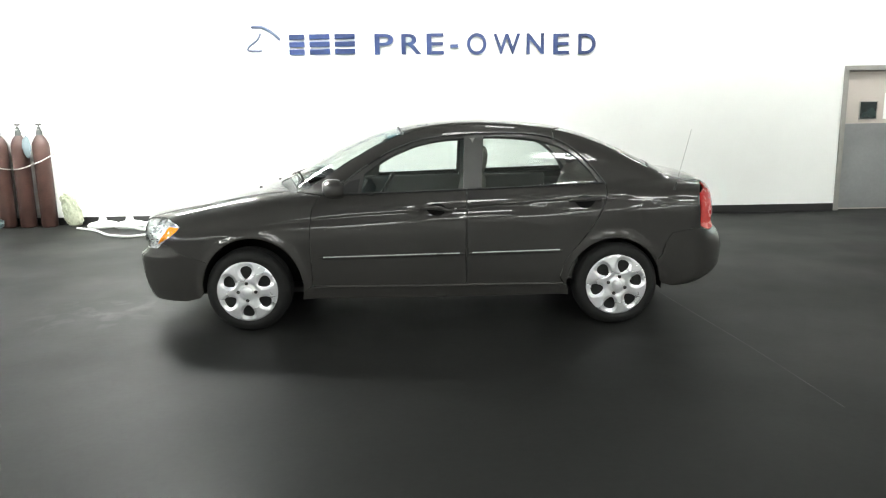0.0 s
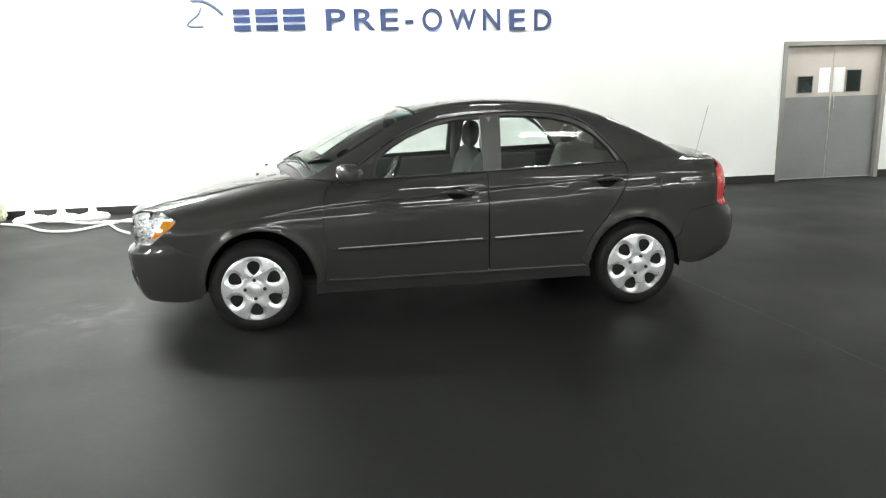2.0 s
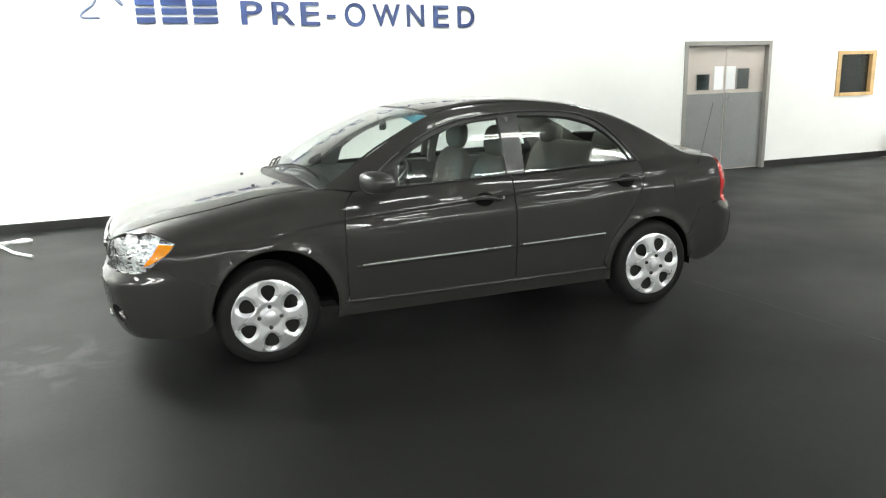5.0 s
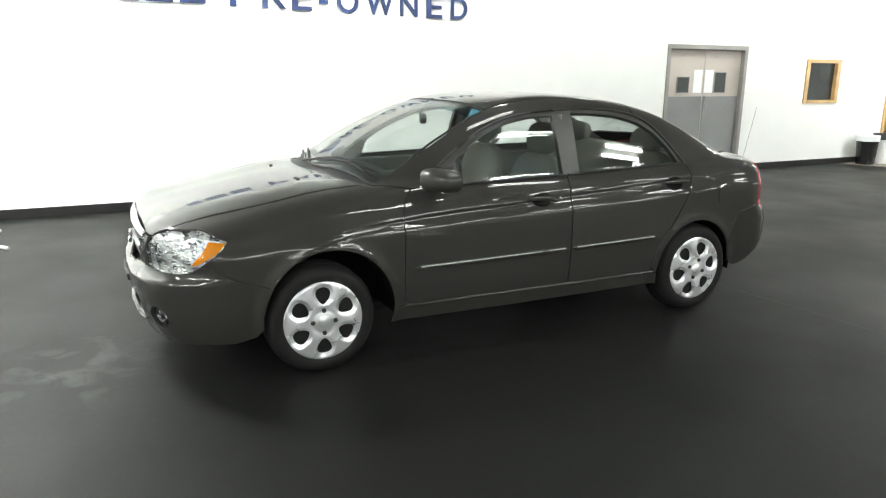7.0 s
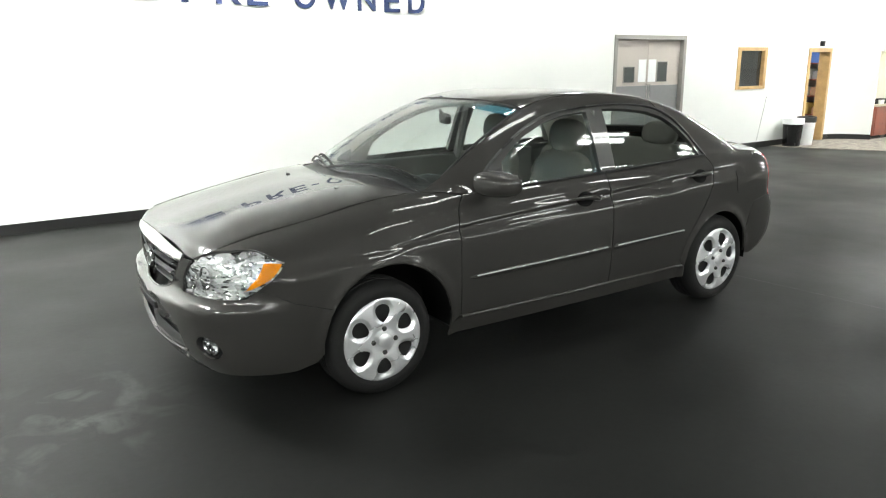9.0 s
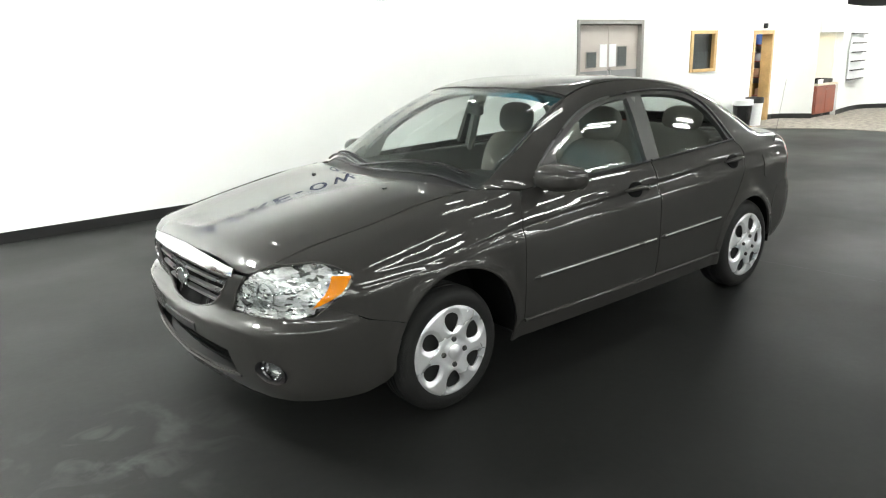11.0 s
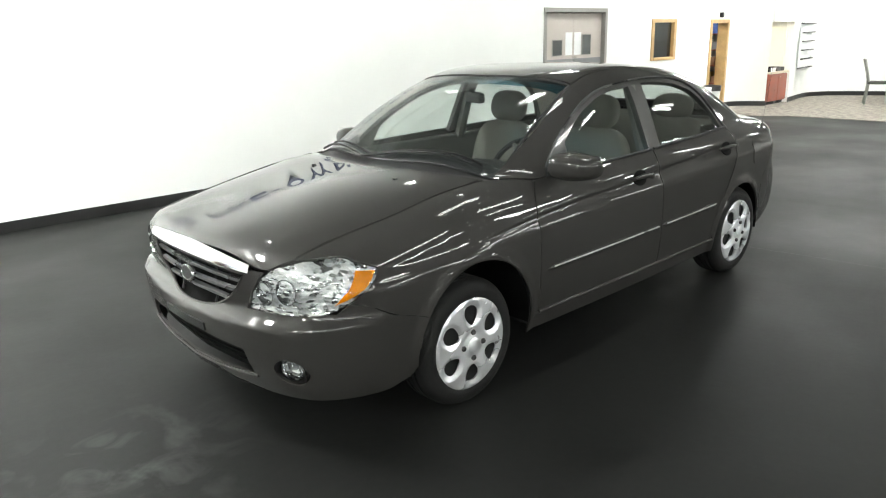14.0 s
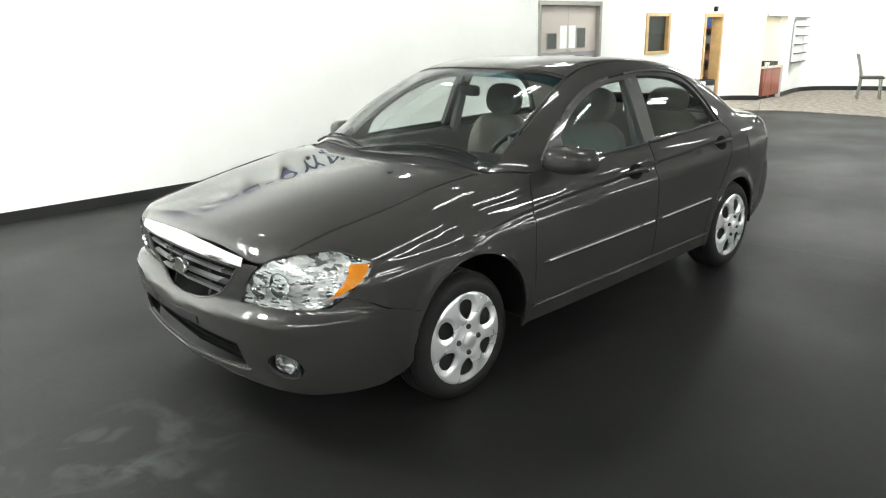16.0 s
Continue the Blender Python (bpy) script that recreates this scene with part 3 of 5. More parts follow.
door_1 = tagged(empty("door_1", (6.197, NY, 0)), "tan steel double doors with brushed kick plates, closed", "door", kind="structure")
door_1.scale = (0.956, 1, 0.968)
bm = add_box(bmesh.new(), -0.06, -0.02, 0, 0.010, 0.10, 2.12, 0.004)
add_box(bm, 1.67, -0.02, 0, 1.74, 0.10, 2.12, 0.004)
add_box(bm, 0.010, -0.018, 2.05, 1.67, 0.098, 2.12, 0.004)
part("door_frame", bm, FRAMEMETAL, door_1, "grey steel frame")
for k in (0, 1):
    x0 = 0.012 + 0.830 * k
    leaf = part("door_leaf", box(x0, 0.06, 0.01, x0 + 0.824, 0.10, 2.045, 0.003), TAN, door_1)
    part("kick_plate", box(x0 + 0.015, 0.052, 0.03, x0 + 0.817, 0.0595, 1.29, 0.002), STEELDOOR, leaf, "brushed steel plate")
    wx = x0 + (0.23 if k == 0 else 0.23)
    top = 1.61 if k == 0 else 1.69
    part("door_window", box(wx + 0.012, 0.050, 1.355, wx + 0.258, 0.0585, top - 0.012), DARKGLASS, leaf, "small dark window")
    fr = bmesh.new()
    add_box(fr, wx, 0.045, 1.343, wx + 0.27, 0.0595, 1.355)
    add_box(fr, wx, 0.045, top - 0.012, wx + 0.27, 0.0595, top)
    add_box(fr, wx, 0.045, 1.355, wx + 0.012, 0.0595, top - 0.012)
    add_box(fr, wx + 0.258, 0.045, 1.355, wx + 0.27, 0.0595, top - 0.012)
    part("window_rim", fr, FRAMEMETAL, leaf)
    px = x0 + (0.60 if k == 0 else 0.02)
    part("notice", box(px, 0.054, 1.35, px + 0.19, 0.0595, 1.725), PAPER, leaf, "blank white notice")
    hx = x0 + (0.79 if k == 0 else 0.03)
    part("pull_handle", add_tube(bmesh.new(), [(hx, 0.055, 1.06), (hx, 0.02, 1.08), (hx, 0.02, 1.30), (hx, 0.055, 1.32)], 0.008, 8), CHROME, leaf, smooth=True)

window_1 = tagged(empty("window_1", (9.40, NY, 1.164)), "small oak-framed window into a dark office", "window", kind="structure")
window_1.scale = (1, 1, 0.883)
for nm, b in (("window_frame", (-0.08, -0.02, -0.055, 0.008, 0.07, 0.80)), ("window_frame", (0.722, -0.02, -0.055, 0.81, 0.07, 0.80)), ("window_frame", (0.008, -0.018, 0.732, 0.722, 0.068, 0.80)), ("window_sill", (0.008, -0.03, -0.055, 0.722, 0.068, 0.008))):
    part(nm, box(*b, 0.004), OAK, window_1, "oak trim")
part("pane", box(0.008, 0.05, 0.008, 0.722, 0.056, 0.732), DIMGLASS, window_1)
part("blind", box(0.012, 0.085, 0.012, 0.718, 0.095, 0.36, 0.003), mat("grey_blind", (0.30, 0.31, 0.32), 0.7), window_1, "grey half-height blind")

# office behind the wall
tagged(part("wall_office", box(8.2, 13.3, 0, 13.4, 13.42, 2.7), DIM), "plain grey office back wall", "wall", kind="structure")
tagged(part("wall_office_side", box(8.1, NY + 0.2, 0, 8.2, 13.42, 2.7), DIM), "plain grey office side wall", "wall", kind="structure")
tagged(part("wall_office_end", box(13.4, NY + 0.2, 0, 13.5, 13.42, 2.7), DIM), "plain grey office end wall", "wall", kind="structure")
tagged(part("ceiling_office", box(8.1, NY + 0.2, 2.7, 13.5, 13.42, 2.78), HOUSING), "white office ceiling", "ceiling", kind="structure")
# unseen lamp, added to brighten the office behind the openings
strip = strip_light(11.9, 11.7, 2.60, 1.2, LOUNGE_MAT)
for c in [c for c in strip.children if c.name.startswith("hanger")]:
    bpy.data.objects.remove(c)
strip["label"] = "short strip light added out of view to brighten the office"

door_2 = tagged(empty("door_2", (11.665, NY, 0)), "open doorway to the office with an oak frame", "door", kind="structure")
door_2.scale = (0.90, 1, 0.912)
for b in ((-0.07, -0.02, 0, 0.012, 0.21, 2.04), (0.768, -0.02, 0, 0.85, 0.21, 2.04), (0.012, -0.018, 1.958, 0.768, 0.208, 2.04)):
    part("door_frame", box(*b, 0.004), OAK, door_2, "oak frame")
# dark sensor box, gives no light
tagged(part("door_sensor", box(11.96, NY - 0.07, 1.90, 12.04, NY, 2.0, 0.01), BLACKTOP), "small dark sensor over the office door", "sensor")


def bookcase():
    ob = tagged(empty("bookcase", (13.02, 10.75, 0)), "dark wooden bookcase filled with boxes in the office", "bookcase")
    for y in (0, 1.55):
        part("side", box(0, y, 0, 0.36, y + 0.03, 1.9), CHERRY, ob)
    for z in (0.05, 0.45, 0.85, 1.2, 1.55, 1.87):
        part("shelf", box(0, 0.03, z, 0.36, 1.55, z + 0.025), CHERRY, ob)


bookcase()
rng = random.Random(4)
for z in (0.475, 0.875, 1.225, 1.575):
    y = 10.80
    while y < 12.05:
        w, hh = rng.uniform(0.1, 0.28), rng.uniform(0.15, 0.27)
        col = rng.choice([(0.05, 0.11, 0.35), (0.6, 0.42, 0.12), (0.65, 0.65, 0.62), (0.2, 0.2, 0.22), (0.35, 0.2, 0.12)])
        tagged(part("storage_box", box(13.04, y, z, 13.34, y + w, z + hh, 0.005), mat("box_card", col, 0.7)), "cardboard box standing on an office shelf", "box", "boxes in the bookcase")
        y += w + rng.uniform(0.01, 0.08)

# ---- the lounge behind: curved walls, alcove, carpet ----
def curved_wall(name, pts, z0, z1, thick, material, label):
    """An upright wall along a line in plan, its body to the left of the line."""
    P = curve_pts([(x, y, 0) for x, y in pts], 6)
    bm = bmesh.new()
    rows = []
    for i, p in enumerate(P):
        d = P[min(i + 1, len(P) - 1)] - P[max(i - 1, 0)]
        n = Vector((-d.y, d.x, 0)).normalized() * thick
        rows.append([bm.verts.new((q.x, q.y, z)) for q, z in ((p, z0), (p, z1), (p + n, z1), (p + n, z0))])
    for a, b in zip(rows, rows[1:]):
        for k in range(4):
            bm.faces.new((a[k], a[(k + 1) % 4], b[(k + 1) % 4], b[k]))
    bm.faces.new(rows[0])
    bm.faces.new(rows[-1])
    return tagged(part(name, bm, material, smooth=True, sharp=35), label, "wall" if "wall" in name else "baseboard", kind="structure")


COL = [(12.62, 10.46), (12.78, 10.38), (12.93, 10.22), (13.04, 10.02), (13.12, 9.83)]
FAR = [(14.20, 9.78), (14.7, 9.86), (15.4, 9.96), (15.94, 9.95), (16.42, 9.66), (16.72, 9.13), (17.05, 8.27), (17.28, 7.26), (17.3, 6.0), (17.3, 3.0), (17.3, -2.0)]
curved_wall("wall_column", COL, 0, 4.3, 0.2, WALL, "white curved wall end beside the alcove")
curved_wall("wall_lounge", FAR, 0, 2.36, 0.15, WALL, "white curved lounge wall")
curved_wall("baseboard_column", [(x - 0.004, y - 0.014) for x, y in COL], 0, 0.11, 0.012, BLACKBASE, "black baseboard round the curved wall")
curved_wall("baseboard_lounge", [(x - 0.008, y - 0.014) for x, y in FAR], 0, 0.11, 0.012, BLACKBASE, "black baseboard along the lounge wall")
bm = add_box(bmesh.new(), 13.12, 9.78, 1.79, 14.20, 9.93, 4.3)
add_box(bm, 13.12, 9.93, 0, 13.18, 10.45, 1.79)
add_box(bm, 14.14, 9.93, 0, 14.20, 10.45, 1.79)
add_box(bm, 13.18, 10.40, 0, 14.14, 10.45, 1.79)
add_box(bm, 13.12, 9.93, 1.79, 14.20, 10.45, 1.86)
tagged(part("wall_alcove", bm, WALL), "white alcove over the counter, warmly lit", "wall", kind="structure")
WARM = lamp_mat("warm_bulb", (1.0, 0.78, 0.42), 110)
lamp = tagged(empty("alcove_light", (13.66, 10.15, 1.79)), "warm round downlight in the alcove", "light")
part("trim_ring", add_lathe(bmesh.new(), [(0.075, 0.0), (0.075, -0.012), (0.055, -0.012), (0.055, 0.0)], "z", seg=24), HOUSING, lamp)
part("bulb", add_lathe(bmesh.new(), [(0.05, -0.002), (0.05, -0.006), (0.0, -0.008)], "z", seg=20), WARM, lamp, "glowing warm bulb")

cab = tagged(empty("base_cabinet", (13.19, 9.80, 0)), "cherry wood base cabinet set into the alcove", "cabinet")
part("body", box(0.0, 0.02, 0.08, 0.94, 0.58, 0.68), CHERRY, cab)
part("plinth", box(0.0, 0.07, 0.0, 0.94, 0.58, 0.08), BLACKTOP, cab)
for k in (0, 1):
    d = part("door", box(0.01 + 0.465 * k, -0.002, 0.10, 0.465 + 0.465 * k, 0.018, 0.66, 0.006), CHERRY, cab)
    kx = 0.43 if k == 0 else 0.51
    part("knob", add_lathe(bmesh.new(), [(0.012, 0), (0.014, -0.02), (0.0, -0.026)], "y", (kx, 0, 0.60), 12), CHROME, d, smooth=True)
BEIGETOP = mat("beige_laminate", (0.62, 0.56, 0.44), 0.4, vary=0.06)
tagged(part("countertop", box(13.185, 9.77, 0.682, 14.135, 10.39, 0.725, 0.006), BEIGETOP), "beige laminate countertop on the cherry cabinet", "countertop")
bin_tray = tagged(empty("serving_tray", (13.25, 9.86, 0.726)), "long black serving tray with low rims on the beige countertop", "tray")
part("bottom", box(0, 0, 0, 0.82, 0.34, 0.012, 0.004), BLACKTOP, bin_tray)
for bx in ((0, 0, 0.012, 0.82, 0.014, 0.085), (0, 0.326, 0.012, 0.82, 0.34, 0.085), (0, 0.014, 0.012, 0.014, 0.326, 0.085), (0.806, 0.014, 0.012, 0.82, 0.326, 0.085)):
    part("rim", box(*bx, 0.003), BLACKTOP, bin_tray)
for cx in (13.33, 13.42):
    tagged(part("paper_cup", add_lathe(bmesh.new(), [(0.028, 0.0), (0.038, 0.09), (0.035, 0.09), (0.025, 0.004), (0.0, 0.004)], "z", (cx, 9.815, 0.725), 20), PAPER, smooth=True), "white paper cup on the beige countertop", "cup", "cups on the counter")


def literature_rack():
    ob = tagged(empty("literature_rack", (14.62, 9.82, 0), 7), "white wall rack with six dark ledges", "rack")
    part("back", box(0.05, -0.018, 0.70, 1.07, -0.006, 1.77, 0.004), PAPER, ob)
    for k in range(6):
        z = 0.735 + k * 0.2
        w = 1.12 if k in (0, 5) else 0.95
        part("ledge", box(1.12 - w, -0.085, z, 1.12, -0.021, z + 0.022, 0.003), STEEL, ob, "dark ledge")


literature_rack()
bm = bmesh.new()
edge = [(10.55, 10.44), (10.66, 10.02), (10.98, 9.36), (11.32, 8.75), (11.42, 8.2), (11.36, 7.2), (11.32, 6.0), (11.3, 2.0), (11.3, -4.0)]
E2 = [(p.x, p.y) for p in curve_pts([(a, b, 0) for a, b in edge], 5)]
lo = [bm.verts.new((x, y, 0.0005)) for x, y in E2] + [bm.verts.new((21.9, -4.0, 0.0005)), bm.verts.new((21.9, 10.44, 0.0005))]
hi = [bm.verts.new((v.co.x, v.co.y, 0.008)) for v in lo]
bm.faces.new(hi)
for i in range(len(lo)):
    j = (i + 1) % len(lo)
    bm.faces.new((lo[i], lo[j], hi[j], hi[i]))
tagged(part("carpet", bm, CARPET), "mottled grey-brown carpet of the lounge", "carpet", kind="structure")

CHAIRMETAL = mat("grey_chair_metal", (0.30, 0.31, 0.28), 0.4, 0.5)
CHAIRSEAT = mat("dark_green_vinyl", (0.045, 0.05, 0.04), 0.55)
DARKWOOD = mat("dark_chair_wood", (0.05, 0.028, 0.02), 0.4, coat=0.3)
STRIPE = mat("grey_woven_cloth", (0.20, 0.19, 0.165), 0.9, scale=20, fine=200)


def metal_chair(x, y, rz):
    ob = tagged(empty("chair", (x, y, 0.009), rz), "grey metal chair with a dark vinyl seat on the carpet", "chair", "lounge chairs")
    for sx in (-0.2, 0.2):
        part("leg", add_tube(bmesh.new(), [(sx, -0.2, 0), (sx, -0.18, 0.43)], 0.018, 8), CHAIRMETAL, ob, smooth=True)
        part("leg", add_tube(bmesh.new(), curve_pts([(sx, 0.24, 0), (sx, 0.2, 0.43), (sx, 0.25, 0.7), (sx, 0.32, 0.95)], 4), 0.018, 8), CHAIRMETAL, ob, smooth=True)
    part("seat", box(-0.23, -0.23, 0.43, 0.23, 0.22, 0.48, 0.015), CHAIRSEAT, ob, "dark vinyl seat", smooth=True)
    bm = box(-0.19, 0.22, 0.62, 0.19, 0.245, 0.95, 0.01)
    for v in bm.verts:
        v.co.y += (v.co.z - 0.6) * 0.2
    part("backrest", bm, CHAIRMETAL, ob)
    for z in (0.2,):
        part("stretcher", add_tube(bmesh.new(), [(-0.2, -0.19, z), (0.2, -0.19, z)], 0.01, 6), CHAIRMETAL, ob)
    return ob


def wood_chair(x, y, rz):
    ob = tagged(empty("chair", (x, y, 0.009), rz), "dark wooden armchair with a grey striped back", "chair", "lounge chairs")
    for sx in (-0.27, 0.27):
        part("leg", box(sx - 0.025, -0.27, 0, sx + 0.025, -0.22, 0.62, 0.005), DARKWOOD, ob)
        part("leg", box(sx - 0.025, 0.22, 0, sx + 0.025, 0.27, 0.88, 0.005), DARKWOOD, ob)
        part("armrest", box(sx - 0.03, -0.29, 0.62, sx + 0.03, 0.22, 0.65, 0.008), DARKWOOD, ob)
    part("seat", box(-0.245, -0.25, 0.40, 0.245, 0.22, 0.48, 0.02), STRIPE, ob, smooth=True)
    part("top_rail", box(-0.245, 0.225, 0.83, 0.245, 0.265, 0.88, 0.006), DARKWOOD, ob)
    part("backrest", box(-0.245, 0.23, 0.50, 0.245, 0.26, 0.83, 0.006), STRIPE, ob, "grey woven back panel")
    return ob


metal_chair(14.62, 8.05, 21)
wood_chair(13.08, 6.66, 111)
metal_chair(14.9, 6.3, -100)
tab = tagged(empty("round_table", (14.2, 7.15, 0.009)), "white round table on a grey pedestal", "table")
part("tabletop", add_lathe(bmesh.new(), [(0.0, 0.70), (0.42, 0.70), (0.44, 0.715), (0.42, 0.73), (0.0, 0.73)], "z", seg=40), PAPER, tab, smooth=True)
part("pedestal", add_lathe(bmesh.new(), [(0.26, 0.0), (0.26, 0.02), (0.05, 0.05), (0.04, 0.70)], "z", seg=24), CHAIRMETAL, tab, smooth=True)
tv = tagged(empty("television", (17.22, 7.22, 1.38)), "black flat television hung on the lounge wall", "television")
part("casing", box(-0.05, -0.55, 0, 0.03, 0.55, 0.66, 0.01), BLACKTOP, tv)
part("screen", box(-0.054, -0.52, 0.03, -0.051, 0.52, 0.63), DARKGLASS, tv)
bm = add_tube(bmesh.new(), [(16.0, 7.5, 3.5), (18.5, 12.0, 3.5)], 0.28, 16)
tagged(part("air_duct", bm, BLACKTOP, smooth=True), "round black air duct under the ceiling", "duct", kind="structure")


def bin_(name, x, y, r, h, m, lidm, label):
    ob = tagged(empty(name, (x, y, 0)), label, "bin")
    part("body", add_lathe(bmesh.new(), [(r * 0.82, 0), (r, h), (r * 0.95, h), (r * 0.78, 0.02), (0, 0.02)], "z", seg=32), m, ob, smooth=True)
    part("liner", add_lathe(bmesh.new(), [(r * 1.03, h - 0.10), (r * 1.04, h + 0.006), (r * 0.94, h + 0.008), (r * 0.92, h - 0.06)], "z", seg=40), lidm, ob, smooth=True)


bin_("waste_bin", 10.86, 10.18, 0.19, 0.53, BLACKTOP, PAPER, "black waste bin with a white liner by the wall")
bin_("waste_bin", 11.24, 10.14, 0.17, 0.55, PAPER, STEEL, "white waste bin with a dark rim by the wall")

# ---- letters on the wall ----
SIGNBLUE = mat("blue_letter_enamel", (0.021, 0.040, 0.130), 0.35, vary=0.1, scale=2)
LOGOGREY = mat("grey_emblem_enamel", (0.10, 0.13, 0.20), 0.4, vary=0.1)


def letter(ch, x0, x1, z0, z1, parent):
    cu = bpy.data.curves.new("letter", "FONT")
    cu.body, cu.extrude, cu.resolution_u, cu.offset = ch, 0.012, 6, 0.012
    tmp = new("letter", cu)
    bpy.context.view_layer.update()
    me = bpy.data.meshes.new_from_object(tmp.evaluated_get(bpy.context.evaluated_depsgraph_get()))
    bpy.data.objects.remove(tmp)
    co = np.array([v.co[:] for v in me.vertices])
    lo, hi = co.min(0), co.max(0)
    for v in me.vertices:
        c = v.co.copy()
        v.co = Vector((x0 + (c.x - lo[0]) / (hi[0] - lo[0]) * (x1 - x0), NY - 0.012 - c.z, z0 + (c.y - lo[1]) / (hi[1] - lo[1]) * (z1 - z0)))
    me.materials.clear()
    me.materials.append(SIGNBLUE)
    ob = new("letter", me)
    ob.parent = parent
    return ob


sign = tagged(empty("wall_sign", (0, 0, 0)), "blue raised letters reading PRE-OWNED with a plain emblem", "sign")
for ch, x0, x1, z0, z1 in (("P", -0.46, -0.20, 2.31, 2.585), ("R", -0.09, 0.19, 2.305, 2.58), ("E", 0.26, 0.50, 2.30, 2.58), ("-", 0.59, 0.70, 2.385, 2.43), ("O", 0.82, 1.09, 2.285, 2.575), ("W", 1.19, 1.56, 2.285, 2.56), ("N", 1.65, 1.89, 2.28, 2.56), ("E", 2.02, 2.24, 2.275, 2.55), ("D", 2.37, 2.61, 2.27, 2.545)):
    letter(ch, x0, x1, z0, z1, sign)
for x0, x1 in ((-1.64, -1.43), (-1.36, -1.08), (-1.01, -0.73)):
    for z0, z1 in ((2.325, 2.395), (2.425, 2.495), (2.525, 2.595)):
        part("bar", box(x0, NY - 0.026, z0, x1, NY, z1, 0.003), SIGNBLUE, sign, "plain blue bar")
bm = add_tube(bmesh.new(), curve_pts([(-2.16, NY - 0.006, 2.70), (-2.02, NY - 0.006, 2.70), (-1.88, NY - 0.006, 2.63), (-1.76, NY - 0.006, 2.52)], 5), [0.006] + [0.022] * 14 + [0.005], 6)
part("emblem_stroke", bm, LOGOGREY, sign, "grey curved stroke", smooth=True)
bm = add_tube(bmesh.new(), curve_pts([(-2.03, NY - 0.006, 2.62), (-2.08, NY - 0.006, 2.53), (-2.2, NY - 0.006, 2.44), (-2.2, NY - 0.006, 2.39), (-2.02, NY - 0.006, 2.385)], 5), 0.014, 6)
part("emblem_stroke", bm, LOGOGREY, sign, smooth=True)

# ---- along the wall: gas cylinders, bag, stands and hose ----
BROWN = mat("brown_cylinder_paint", (0.062, 0.030, 0.024), 0.45, vary=0.3, scale=5, fine=50)
NECK = mat("dark_valve_metal", (0.12, 0.125, 0.12), 0.4, 0.7)
WHITEP = mat("white_plastic", (0.78, 0.79, 0.78), 0.4, vary=0.04)
BLUEP = mat("blue_plastic", (0.03, 0.14, 0.5), 0.4)
BAGM = mat("pale_green_plastic_bag", (0.36, 0.385, 0.29), 0.35, vary=0.25, scale=14, fine=40, bump=0.5)
CORD = mat("white_cord", (0.46, 0.46, 0.44), 0.6)


def gas_cylinder(x, y):
    ob = tagged(empty("gas_cylinder", (x, y, 0)), "tall brown steel gas cylinder standing against the white wall", "gas cylinder", "gas cylinders")
    part("body", add_lathe(bmesh.new(), [(0.096, 0.0), (0.108, 0.015), (0.110, 1.13), (0.104, 1.18), (0.080, 1.235), (0.050, 1.28), (0.042, 1.29)], "z", seg=36), BROWN, ob, smooth=True)
    v = part("valve", add_lathe(bmesh.new(), [(0.04, 1.290), (0.04, 1.330), (0.022, 1.385), (0.02, 1.400), (0.012, 1.405)], "z", seg=20), NECK, ob, "dark metal valve", smooth=True)
    part("hand_wheel", add_lathe(bmesh.new(), [(0.0, 1.450), (0.035, 1.450), (0.038, 1.438), (0.035, 1.426), (0.0, 1.426)], "z", seg=20), NECK, v, smooth=True)
    part("spindle", add_tube(bmesh.new(), [(0, 0, 1.400), (0, 0, 1.430)], 0.008, 8), NECK, v)
    part("outlet", add_tube(bmesh.new(), [(0, 0, 1.370), (0.02, -0.06, 1.370)], 0.012, 8), CHROME, v, smooth=True)


for gx, gy in ((-5.745, 10.335), (-5.46, 10.335), (-5.165, 10.335)):
    gas_cylinder(gx, gy)
tank = tagged(empty("white_tank", (-6.08, 10.29, 0)), "white cylinder with a blue cap beside the brown cylinders", "gas cylinder")
part("body", add_lathe(bmesh.new(), [(0.14, 0.0), (0.15, 0.02), (0.15, 1.05), (0.13, 1.08)], "z", seg=36), WHITEP, tank, smooth=True)
part("cap", add_lathe(bmesh.new(), [(0.135, 1.08), (0.14, 1.10), (0.14, 1.30), (0.12, 1.33), (0.0, 1.34)], "z", seg=36), BLUEP, tank, "blue plastic cap", smooth=True)
bm = add_tube(bmesh.new(), curve_pts([(-5.925, 10.455, 0.93), (-5.918, 10.32, 0.90), (-5.86, 10.235, 0.865), (-5.745, 10.214, 0.85), (-5.46, 10.214, 0.83), (-5.165, 10.214, 0.92), (-5.04, 10.32, 1.0), (-4.99, 10.455, 1.04)], 6), 0.009, 6)
tagged(part("restraint_strap", bm, CORD, smooth=True), "pale strap tied round the gas cylinders", "strap")
bm = bmesh.new()
bmesh.ops.create_uvsphere(bm, u_segments=14, v_segments=10, radius=0.07)
for v in bm.verts:
    v.co = Vector((v.co.x * 0.8 - 5.31, v.co.y * 0.5 + 10.25, v.co.z * 2.2 + 1.13)) + noise.noise_vector(v.co * 30) * 0.02
tagged(part("rag", bm, mat("pale_blue_cloth", (0.20, 0.26, 0.28), 0.9), smooth=True), "pale blue rag hung between the cylinders", "rag")
bm = bmesh.new()
bmesh.ops.create_icosphere(bm, subdivisions=4, radius=1)
